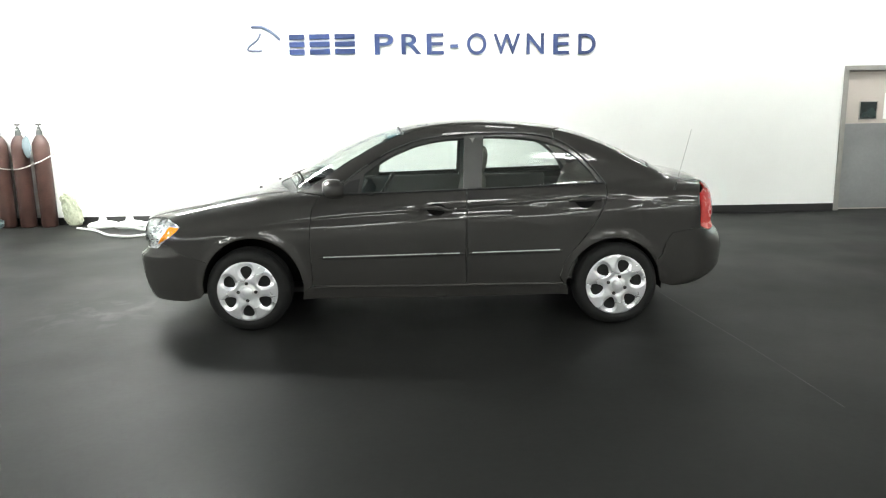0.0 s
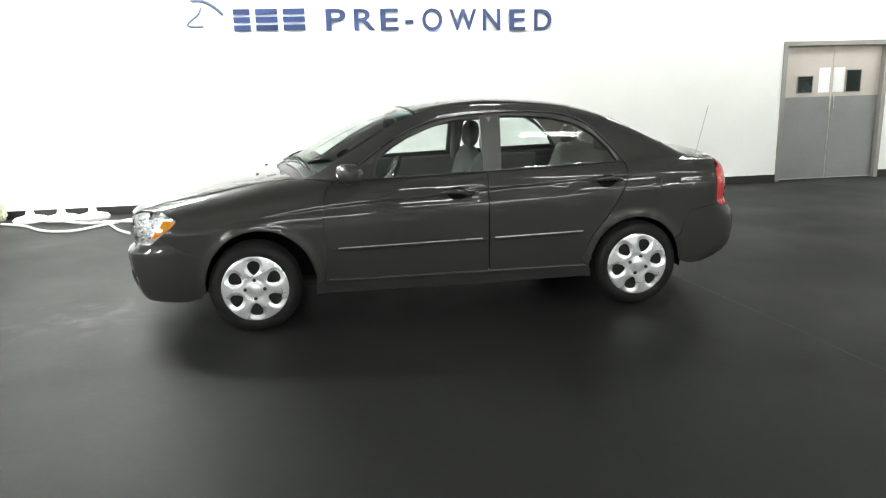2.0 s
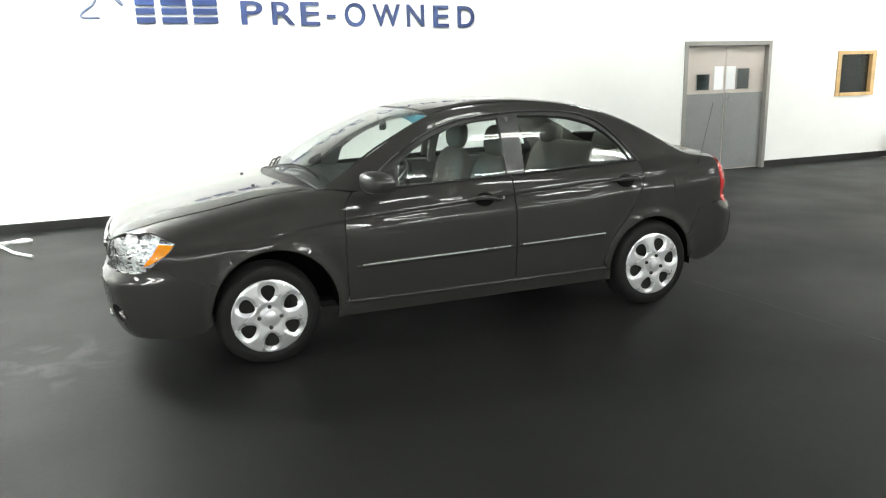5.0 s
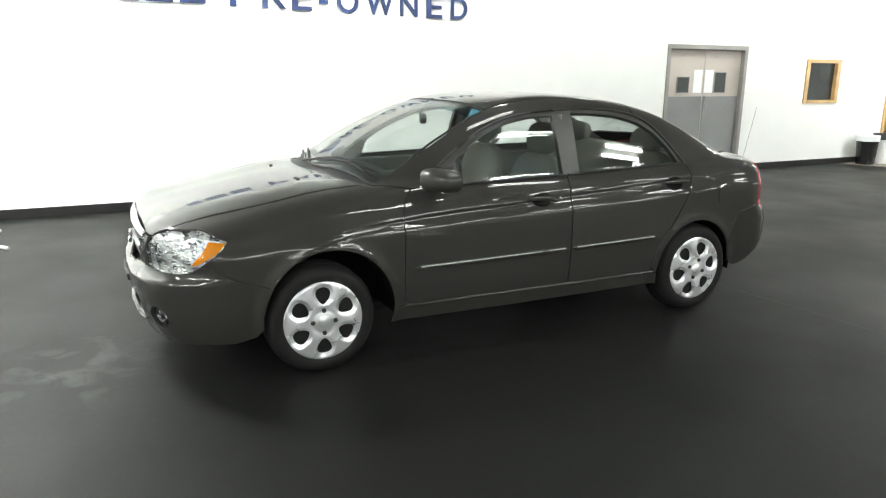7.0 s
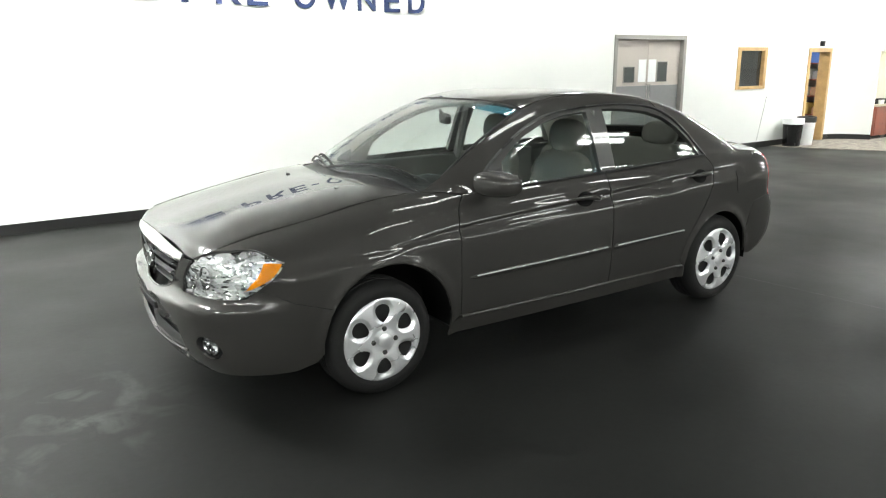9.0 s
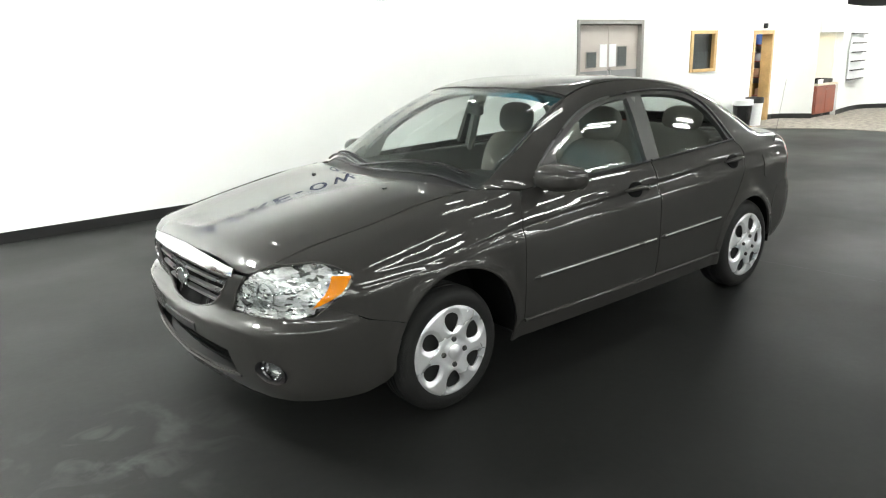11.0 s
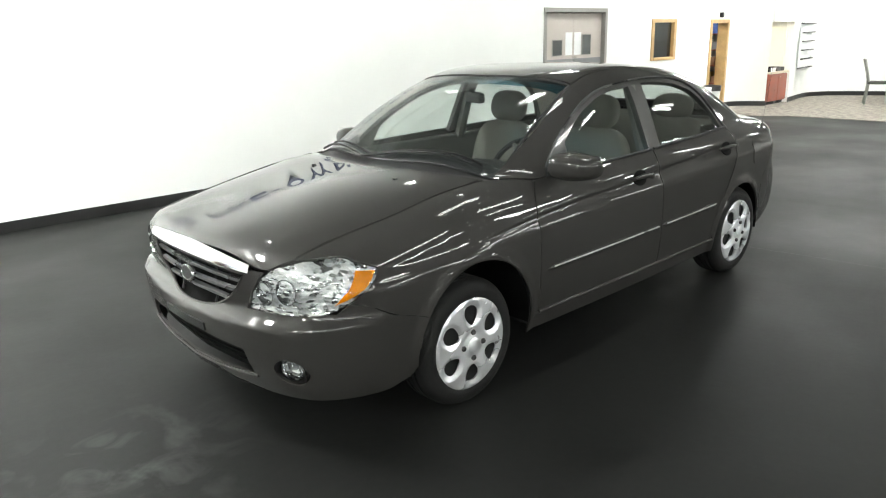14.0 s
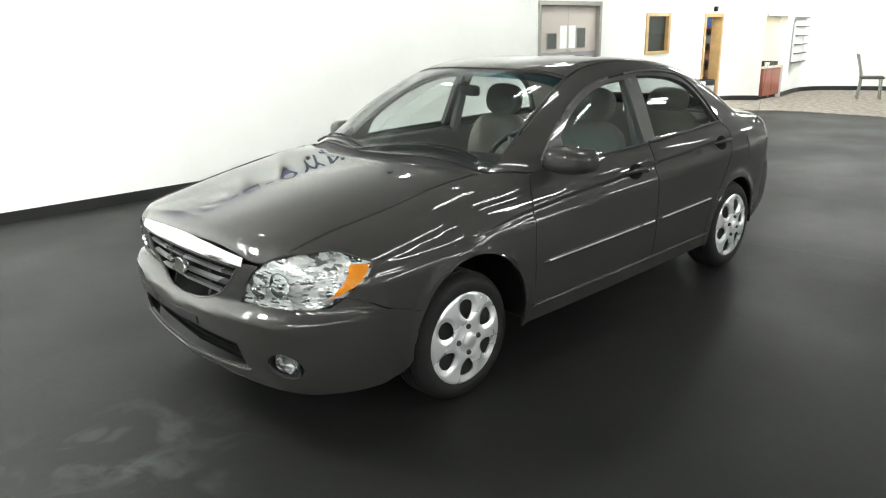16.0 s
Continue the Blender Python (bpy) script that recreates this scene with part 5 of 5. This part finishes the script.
    trunk = panel("trunk_lid", "t", lid, CAR, PAINT, h=0.04)[0]
    panel("trunk_face", "tail", [("r", -0.54, 0.70), ("r", 0.54, 0.70), ("r", 0.55, 0.9), ("r", 0.56, 0.965), ("r", 0.3, 0.985), ("r", 0, 0.99), ("r", -0.3, 0.985), ("r", -0.56, 0.965), ("r", -0.55, 0.9)], trunk, PAINT, h=0.05)
    tl = [("s", 3.205, 0.93), ("s", 3.206, 0.82), ("s", 3.216, 0.70), ("s", 3.28, 0.672), ("r", -0.7, 0.695), ("r", -0.55, 0.705), ("r", -0.56, 0.9), ("r", -0.575, 0.955), ("t", 3.26, -0.625)]
    panel("tail_light", "tail", tl, CAR, RED, TRIM, both=True, h=0.03, label="red tail light cluster")
    rb = [("s", 2.945, 0.30), ("a", RX, RZ, ARCH_R, 2, 28), ("s", 2.933, 0.50), ("s", 2.9585, 0.599), ("s", 3.003, 0.6625), ("s", 3.21, 0.692), ("s", 3.28, 0.669), ("r", -0.7, 0.692), ("r", -0.4, 0.695), ("r", 0, 0.696)]
    Q = flat("tail", on_form(rb)).tolist()
    ring = Q + [[-u, v] for u, v in Q[:-1]][::-1] + [[u, 0.275] for u in np.linspace(-Q[0][0], Q[0][0], 30)[1:-1]]
    fine = []
    ring = np.array(ring)
    for i in range(len(ring)):
        a, b = ring[i], ring[(i + 1) % len(ring)]
        m = max(1, int(np.linalg.norm(b - a) / 0.02))
        fine += [a + (b - a) * k / m for k in range(m)]
    V2, T = fill(shrink(np.array(fine), 0.0002), [], 0.04)
    P = cast(*rays("tail", V2))
    V, F, K, L = slab(P, gradient(P), T, 0.012)
    mesh_object("rear_bumper", V, F, [PAINT, TRIM], CAR, "", K, normals=L)
    return doors, quarter


def build_windows(doors, quarter):
    """Side glass with its black frames, belt strips, mouldings and handles."""
    front_glass = [("s", 0.815, 0.966), ("s", 1.535, 0.987), ("s", 1.55, 1.336), ("s", 1.39, 1.328), ("s", 1.22, 1.298), ("s", 1.05, 1.235), ("s", 0.93, 1.168), ("s", 0.84, 1.10)]
    rear_glass = [("s", 1.66, 0.992), ("s", 2.50, 1.006), ("s", 2.44, 1.10), ("s", 2.34, 1.20), ("s", 2.22, 1.275), ("s", 2.06, 1.32), ("s", 1.85, 1.342), ("s", 1.69, 1.345)]
    dlo = [("s", 0.625, 0.966), ("s", 1.0, 0.974), ("s", 1.56, 0.989), ("s", 2.545, 1.008), ("s", 2.49, 1.07), ("s", 2.415, 1.16), ("s", 2.305, 1.26), ("s", 2.19, 1.322), ("s", 2.05, 1.35), ("s", 1.85, 1.366), ("s", 1.6, 1.364), ("s", 1.4, 1.35), ("s", 1.22, 1.323), ("s", 1.05, 1.263), ("s", 0.9, 1.183), ("s", 0.75, 1.083), ("s", 0.66, 1.008)]
    frames = panel("window_frame", "side", dlo, doors[0][0], FRAME, CABIN, off=-0.003, thick=0.03, gap=0.001, holes=[front_glass, rear_glass], both=True, h=0.03, label="dark window frame with centre pillar")
    frames[1].parent = doors[0][1]
    for d, g in ((0, front_glass), (1, rear_glass)):
        panes = panel("window_glass", "side", g, doors[d][0], GLASS, off=-0.013, thick=0.004, gap=-0.006, both=True, h=0.022, label="clear side window")
        panes[1].parent = doors[d][1]
    for d, a, b in ((0, 0.64, 1.55), (1, 1.567, 2.53)):
        for s_ in (0, 1):
            bm = bmesh.new()
            pts = along("s", [(x, 0.969 + 0.0245 * (x - 0.8) , 0.003) for x in np.linspace(a, b, 24)])
            if s_:
                pts = [Vector((p.x, -p.y, p.z)) for p in pts]
            add_tube(bm, pts, 0.008, 6)
            part("belt_strip", bm, TRIM, doors[d][s_], smooth=True)
    # bright line round the rear of the window opening, divider of the rear quarter glass
    for s_ in (0, 1):
        bm = bmesh.new()
        pts = along("s", [(x, z, 0.003) for x, z in ((2.545, 1.005), (2.49, 1.075), (2.42, 1.16), (2.31, 1.262), (2.19, 1.324), (2.05, 1.352), (1.85, 1.368), (1.6, 1.366), (1.4, 1.352), (1.22, 1.325), (1.05, 1.265), (0.9, 1.185), (0.75, 1.085), (0.655, 1.0))])
        if s_:
            pts = [Vector((p.x, -p.y, p.z)) for p in pts]
        add_tube(bm, curve_pts(pts, 4), 0.006, 6)
        part("drip_moulding", bm, STRIP, doors[1][s_], smooth=True, label="thin grey moulding over the windows")
    for d, a, b in ((0, 0.515, 1.537), (1, 1.566, 2.222)):
        for s_ in (0, 1):
            xs = np.linspace(a, b, 30)
            pts = along("s", [(x, 0.5365 + 0.0135 * (x - 0.5), 0.001) for x in xs])
            if s_:
                pts = [Vector((p.x, -p.y, p.z)) for p in pts]
            thick = [0.0145 * min(1, 0.15 + ((x - a) / (0.06 if d == 0 else 0.012)) ** 0.7, 0.2 + ((b - x) / (0.012 if d == 0 else 0.04)) ** 0.7) for x in xs]
            part("side_moulding", add_tube(bmesh.new(), pts, thick, 12), PAINT, doors[d][s_], smooth=True, label="body-coloured rub strip")
            # thin pale tube laid along the top as the rub strip's highlight
            pts = [p + Vector((0, (0.0105 if s_ else -0.0105) * q / 0.0145, 0.0075 * q / 0.0145)) for p, q in zip(pts, thick)]
            part("highlight_line", add_tube(bmesh.new(), pts[1:-1], 0.0042, 6), BRIGHT, doors[d][s_], smooth=True, label="thin bright line painted as the highlight of the rub strip")
    for d, x0, x1, z in ((0, 1.235, 1.462, 0.862), (1, 2.27, 2.49, 0.898)):
        xc = (x0 + x1) / 2
        # flat black ellipse stands in for the shaded hollow behind the handle
        shade_patch = panel("handle_shade_patch", "side", [("s", xc + 0.070 * math.cos(a), z - 0.004 + 0.046 * math.sin(a)) for a in np.linspace(0, 2 * math.pi, 15)[:-1]], doors[d][0], RECESS, off=0.005, thick=0.006, gap=0, h=0.02, both=True)
        shade_patch[1].parent = doors[d][1]
        for s_ in (0, 1):
            pts = along("s", [(x, z + 0.006 - 0.05 * (x - xc) ** 2 * 10, 0.012 + 0.032 * math.sin(math.pi * k / 12) ** 0.5) for k, x in enumerate(np.linspace(x0, x1, 13))])
            if s_:
                pts = [Vector((p.x, -p.y, p.z)) for p in pts]
            bm = add_tube(bmesh.new(), pts, [0.008 + 0.007 * math.sin(math.pi * k / 12) for k in range(13)], 10)
            part("handle", bm, PAINT, doors[d][s_], "body-coloured pull handle", smooth=True)
    p, n = skin("s", 1.478, 0.858, 0.0)
    part("lock", add_lathe(bmesh.new(), [(0.011, 0.0), (0.011, -0.006), (0.0, -0.008)], "y", p, 16), CHROME, doors[0][0], smooth=True)
    # mirrors
    for s_ in (0, 1):
        f = -1 if s_ else 1
        bm = bmesh.new()
        bmesh.ops.create_uvsphere(bm, u_segments=32, v_segments=20, radius=1)
        for v in bm.verts:
            c = v.co
            k = (abs(c.x) ** 2.6 + abs(c.y) ** 3.2 + abs(c.z) ** 3.0) ** (-1 / 2.9)
            x, y, z = c.x * k, c.y * k, c.z * k
            x = min(x, 0.55)
            z *= 1 - 0.18 * max(0, -y)
            v.co = Vector((0.655 + 0.085 * x + 0.03 * (-y), f * (-0.905 + 0.13 * s_ + (0.108 - 0.02 * s_) * y), 1.022 + 0.066 * z + 0.004 * y))
        house = part("door_mirror", bm, PAINT, CAR, "dark body-coloured door mirror", smooth=True, sharp=50)
        bm = bmesh.new()
        add_tube(bm, [(0.66, f * -0.755, 0.99), (0.665, f * -0.80, 0.988), (0.67, f * -0.86, 0.995)], [0.03, 0.026, 0.024], 10)
        part("mirror_arm", bm, TRIM, house, smooth=True)
        bm = box(0.706, f * (-0.995 + 0.06 * s_), 0.97, 0.710, f * -0.82, 1.075, 0.0)
        part("mirror_glass", bm, MIRROR, house)
        sail = panel("mirror_mount", "side", [("s", 0.635, 0.97), ("s", 0.80, 0.975), ("s", 0.815, 1.07), ("s", 0.74, 1.055)], house, TRIM, off=0.006, thick=0.006, gap=0.002, rounds=1)[0]
        if s_:
            sail.scale = (1, -1, 1)


def build_wipers():
    for y0, y1, x0, x1 in ((0.06, -0.54, 0.17, 0.345), (0.60, 0.06, 0.33, 0.175)):
        bm = bmesh.new()
        pts = along("t", [(x0 + (x1 - x0) * k + 0.01, y0 + (y1 - y0) * k, 0.013) for k in np.linspace(0.0, 1, 9)])
        add_tube(bm, pts, [0.008 - 0.004 * k / 8 for k in range(9)], 6)
        arm = part("wiper", bm, TRIM, CAR, "black windscreen wiper", smooth=True)
        bm = bmesh.new()
        pts = along("t", [(x0 + (x1 - x0) * k + 0.035, y0 + (y1 - y0) * k - 0.02, 0.006) for k in np.linspace(0.15, 1.03, 11)])
        add_tube(bm, pts, 0.006, 6)
        part("wiper_blade", bm, RUBBER, arm, smooth=True)
    bm = bmesh.new()
    p, n = skin("s", 3.02, 0.955)
    add_tube(bm, [p, p + Vector((0.004, 0, 0.02)), p + Vector((0.012, 0, 0.055))], [0.009, 0.006, 0.004], 8)
    base = part("aerial", bm, TRIM, CAR, "thin black aerial on the rear wing", smooth=True)
    part("mast", add_tube(bmesh.new(), [p + Vector((0.012, 0, 0.05)), p + Vector((0.10, 0, 0.42))], 0.0011, 6), STEEL, base)


def wheel(x, right):
    """Tyre, steel wheel and a silver cover with six oval openings."""
    f = 1 if right else -1
    bm = bmesh.new()
    prof = [(0.195, -0.085), (0.212, -0.094), (0.232, -0.100), (0.252, -0.099), (0.270, -0.093), (0.284, -0.081), (0.294, -0.066)]
    tread = []
    for c in (-0.045, -0.015, 0.015, 0.045):
        tread += [(0.300, c - 0.006), (0.293, c - 0.004), (0.293, c + 0.004), (0.300, c + 0.006)]
    prof = prof + tread + [(r, -h) for r, h in prof[::-1]]
    add_lathe(bm, prof + [(0.19, 0.08), (0.19, -0.08), (0.195, -0.085)], "y", seg=72)
    tyre_w = part("tyre", bm, RUBBER, None, "black rubber tyre", smooth=True, sharp=50)
    bm = add_lathe(bmesh.new(), [(0.198, -0.07), (0.19, -0.06), (0.185, 0.0), (0.15, -0.02), (0.125, -0.035), (0.07, -0.05), (0.0, -0.05)], "y", seg=48, caps=False)
    rim = part("wheel", bm, STEEL, CAR, "fifteen-inch wheel with a silver six-hole cover", smooth=True)
    tyre_w.parent = rim
    # cover
    R = 0.217
    ang = np.linspace(0, 2 * math.pi, 73)[:-1]
    outer = np.stack([R * np.cos(ang), R * np.sin(ang)], 1)
    holes = []
    for k in range(6):
        a0 = math.radians(90 + 60 * k)
        t = np.linspace(0, 2 * math.pi, 29)[:-1]
        rr, tt = 0.139 + 0.044 * np.cos(t), 0.038 * np.sin(t) * (1 + 0.36 * np.cos(t))
        holes.append(np.stack([rr * math.cos(a0) - tt * math.sin(a0), rr * math.sin(a0) + tt * math.cos(a0)], 1))
    V2, T = fill(outer, holes, 0.008)

    def height(q):
        r = np.hypot(q[:, 0], q[:, 1])
        a = np.arctan2(q[:, 1], q[:, 0])
        spoke = 0.5 - 0.5 * np.cos(6 * (a - math.pi / 2))
        h = 0.012 + 0.012 * np.cos(np.clip(r / R, 0, 1) * math.pi / 2) - 0.008 * np.clip((r - 0.200) / 0.017, 0, 1) ** 2
        h += 0.004 * spoke * np.exp(-((r - 0.145) / 0.05) ** 2)
        am = (a - math.pi / 2 + math.pi / 6) % (math.pi / 3) - math.pi / 6
        e_ = np.hypot((r * np.cos(am) - 0.150) / 0.066, r * np.sin(am) / 0.059)
        h -= 0.013 * np.clip((1.0 - e_) / 0.45, 0, 1)
        h -= 0.005 * np.exp(-((r - 0.062) / 0.016) ** 2)
        return h
    e = 1e-3
    gx = (height(V2 + [e, 0]) - height(V2 - [e, 0])) / (2 * e)
    gy = (height(V2 + [0, e]) - height(V2 - [0, e])) / (2 * e)
    P = np.stack([V2[:, 0], -(0.089 + height(V2)), V2[:, 1]], 1)
    N = np.stack([-gx, -np.ones(len(V2)), -gy], 1)
    N /= np.linalg.norm(N, axis=1, keepdims=True)
    V, F, K, L = slab(P, N, T, 0.010)
    cover = mesh_object("wheel_cover", V, F, [SILVER, STEEL], rim, "silver plastic wheel cover", K, normals=L)
    for k in range(4):
        a = math.radians(90 * k)
        bm = add_lathe(bmesh.new(), [(0.013, 0.0), (0.013, -0.016), (0.009, -0.020), (0.0, -0.020)], "y", (0.062 * math.cos(a), -0.099, 0.062 * math.sin(a)), 6)
        part("lug_nut", bm, STEEL, cover, smooth=True, sharp=30)
    bm = add_lathe(bmesh.new(), [(0.036, 0.0), (0.036, -0.008), (0.030, -0.013), (0.0, -0.015)], "y", (0, -0.107, 0), 28)
    part("centre_cap", bm, SILVER, cover, smooth=True)
    rim.location = (x, f * 0.745, 0.300)
    rim.rotation_euler = (0, radians(0 if x < 1 else 18), radians(180 if right else 0))


def build_underside():
    """Floor pan, wheel housings and closed bays, all dark."""
    bm = add_box(bmesh.new(), -0.70, -0.55, 0.21, 2.95, 0.55, 0.25)
    add_box(bm, 0.46, -0.79, 0.24, 2.22, 0.79, 0.30)
    add_box(bm, -0.70, -0.50, 0.26, 0.10, 0.50, 0.72)
    add_box(bm, 2.62, -0.55, 0.26, 3.22, 0.55, 0.93)
    add_box(bm, 0.10, -0.54, 0.26, 0.22, 0.54, 0.86)
    part("underbody", bm, TRIM, CAR)
    for x, zc, r in ((FX, FZ, ARCH_F + 0.004), (RX, RZ, ARCH_R + 0.004)):
        for s_ in (-1, 1):
            bm = bmesh.new()
            rows = []
            for k in range(25):
                a = math.radians(-8 + 196 * k / 24)
                c, d = math.cos(a), math.sin(a)
                rows.append([bm.verts.new((x + q * c, s_ * y, zc + q * d)) for y, q in ((0.835, r + 0.004), (0.80, r + 0.012), (0.56, r + 0.012), (0.55, 0.1))])
            for a, b in zip(rows, rows[1:]):
                for k in range(3):
                    bm.faces.new((a[k], a[k + 1], b[k + 1], b[k]))
            # liner coloured near-black to hold the shade of the wheel well
            part("wheel_housing", bm, RECESS, CAR, smooth=True)
            bm = add_tube(bmesh.new(), along("s", [(x + (r - 0.004) * math.cos(math.radians(a)), zc + (r - 0.004) * math.sin(math.radians(a)), -0.006) for a in np.linspace(8, 172, 40)]), 0.007, 6)
            if s_ > 0:
                bmesh.ops.scale(bm, vec=(1, -1, 1), verts=bm.verts)
            part("arch_lip", bm, PAINT, CAR, smooth=True)


def cushion(name, x0, y0, z0, x1, y1, z1, parent, material, lean=0.0, soft=5.0, turn=0.0):
    """A padded block with rounded edges that leans back by so many degrees."""
    bm = box(-(x1 - x0) / 2, -(y1 - y0) / 2, 0, (x1 - x0) / 2, (y1 - y0) / 2, z1 - z0)
    bmesh.ops.subdivide_edges(bm, edges=bm.edges, cuts=7, use_grid_fill=True)
    sx, sy, sz = (x1 - x0) / 2, (y1 - y0) / 2, (z1 - z0) / 2
    for v in bm.verts:
        q = Vector((v.co.x / sx, v.co.y / sy, v.co.z / sz - 1))
        k = (abs(q.x) ** soft + abs(q.y) ** soft + abs(q.z) ** soft) ** (1 / soft)
        m = max(abs(q.x), abs(q.y), abs(q.z))
        q *= m / max(k, 1e-6)
        v.co = Vector((q.x * sx, q.y * sy, (q.z + 1) * sz))
    bmesh.ops.transform(bm, matrix=Matrix.Translation(((x0 + x1) / 2, (y0 + y1) / 2, z0)) @ Matrix.Rotation(radians(turn), 4, "Z") @ Matrix.Rotation(radians(lean), 4, "Y"), verts=bm.verts)
    return part(name, bm, material, parent, smooth=True, sharp=80)


def build_cabin():
    for y in (-0.36, 0.32):
        seat = cushion("front_seat", 1.0, y - 0.25, 0.36, 1.54, y + 0.25, 0.56, CAR, CLOTH)
        seat["label"] = "grey-brown cloth front seat"
        cushion("backrest", 1.45, y - 0.245, 0.50, 1.61, y + 0.245, 1.09, seat, CLOTH, lean=14, soft=3.2)
        cushion("headrest", 1.60, y - 0.14, 1.06, 1.72, y + 0.14, 1.275, seat, CLOTH, lean=8, soft=2.6)
        for d in (-0.05, 0.05):
            part("headrest_post", add_tube(bmesh.new(), [(1.62, y + d, 1.03), (1.66, y + d, 1.14)], 0.006, 6), CHROME, seat, smooth=True)
    bench = cushion("rear_bench", 1.95, -0.62, 0.36, 2.45, 0.62, 0.58, CAR, CLOTH)
    bench["label"] = "grey-brown cloth rear bench"
    cushion("backrest", 2.31, -0.62, 0.52, 2.48, 0.62, 1.11, bench, CLOTH, lean=18)
    for y in (-0.38, 0.38):
        cushion("headrest", 2.47, y - 0.14, 1.04, 2.58, y + 0.14, 1.22, bench, CLOTH, lean=12, soft=2.6)
    part("parcel_shelf", add_box(box(2.50, -0.60, 0.975, 2.95, 0.60, 1.012, 0.01), 2.91, -0.585, 0.93, 2.955, 0.585, 1.03, 0.008), CABIN, CAR)
    bm = bmesh.new()
    rows = []
    for y in np.linspace(-0.66, 0.66, 25):
        hump = 0.055 * math.exp(-((y + 0.36) / 0.17) ** 2) + 0.02 * math.exp(-((y - 0.36) / 0.2) ** 2)
        rows.append([bm.verts.new((x, y, z)) for x, z in ((0.22 + 0.25 * y * y, 0.93), (0.42 + 0.2 * y * y, 0.945), (0.62, 0.955 + hump), (0.76, 0.93 + hump), (0.80, 0.86), (0.76, 0.70), (0.66, 0.64), (0.30, 0.78))])
    for a, b in zip(rows, rows[1:]):
        for k in range(7):
            bm.faces.new((a[k], a[k + 1], b[k + 1], b[k]))
    bm.faces.new(rows[0])
    bm.faces.new(rows[-1])
    part("dashboard", bm, DASH, CAR, "dark grey moulded dashboard", smooth=True, sharp=50)
    part("centre_console", box(0.7, -0.11, 0.30, 1.9, 0.11, 0.50, 0.04), CABIN, CAR, smooth=True)
    turn = Matrix.Translation((0.93, -0.36, 0.90)) @ Matrix.Rotation(radians(-62), 4, "Y")
    bm = add_tube(bmesh.new(), [(0.185 * math.cos(a), 0.185 * math.sin(a), 0) for a in np.linspace(0, 2 * math.pi, 41)[:-1]], 0.016, 10, closed=True)
    bmesh.ops.transform(bm, matrix=turn, verts=bm.verts)
    sw = part("steering_wheel", bm, TRIM, CAR, "black steering wheel", smooth=True)
    bm = add_lathe(bmesh.new(), [(0.07, -0.03), (0.075, 0.0), (0.055, 0.02), (0.0, 0.028)], "z", seg=24)
    for a in (0, 60, 180, 120):
        c, d = math.cos(radians(a)), math.sin(radians(a))
        add_tube(bm, [(0.05 * d, 0.05 * c, 0), (0.18 * d, 0.18 * c, 0)], 0.014, 8)
    bmesh.ops.transform(bm, matrix=turn, verts=bm.verts)
    part("hub", bm, CABIN, sw, smooth=True)
    rv = cushion("rear_view_mirror", 0.96, -0.10, 1.255, 1.0, 0.10, 1.32, CAR, TRIM, turn=-22)
    rv["label"] = "black rear-view mirror hung from the windscreen"
    part("stem", add_tube(bmesh.new(), [(0.98, 0, 1.30), (0.94, 0, 1.345)], 0.01, 8), TRIM, rv, smooth=True)
    for s_ in (-1, 1):
        part("door_lining", box(0.62, s_ * 0.70, 0.33, 2.35, s_ * 0.745, 0.955, 0.015), CABIN, CAR, "dark grey door lining")
        bm = bmesh.new()
        add_tube(bm, [(1.60, s_ * 0.715, 0.93), (1.605, s_ * 0.66, 1.12), (1.61, s_ * 0.595, 1.33)], 0.035, 8)
        part("centre_pillar", bm, CABIN, CAR, smooth=True)


BARGREY = mat("grille_bar", (0.24, 0.24, 0.245), 0.3, 0.6)
# pale metal that paints the highlight along the rub strips
BRIGHT = mat("rub_strip_highlight", (0.62, 0.62, 0.61), 0.35, 0.6, vary=0.04)
FRAME = mat("window_frame_paint", (0.06, 0.06, 0.058), 0.35, 0.2, coat=0.8)
STRIP = mat("grey_moulding", (0.10, 0.10, 0.10), 0.3, 0.5)
build_front()
DOORS, QUARTER = build_body()
build_windows(DOORS, QUARTER)
build_wipers()
for wx in (0.0, 2.61):
    for wr in (False, True):
        wheel(wx, wr)
build_underside()
build_cabin()
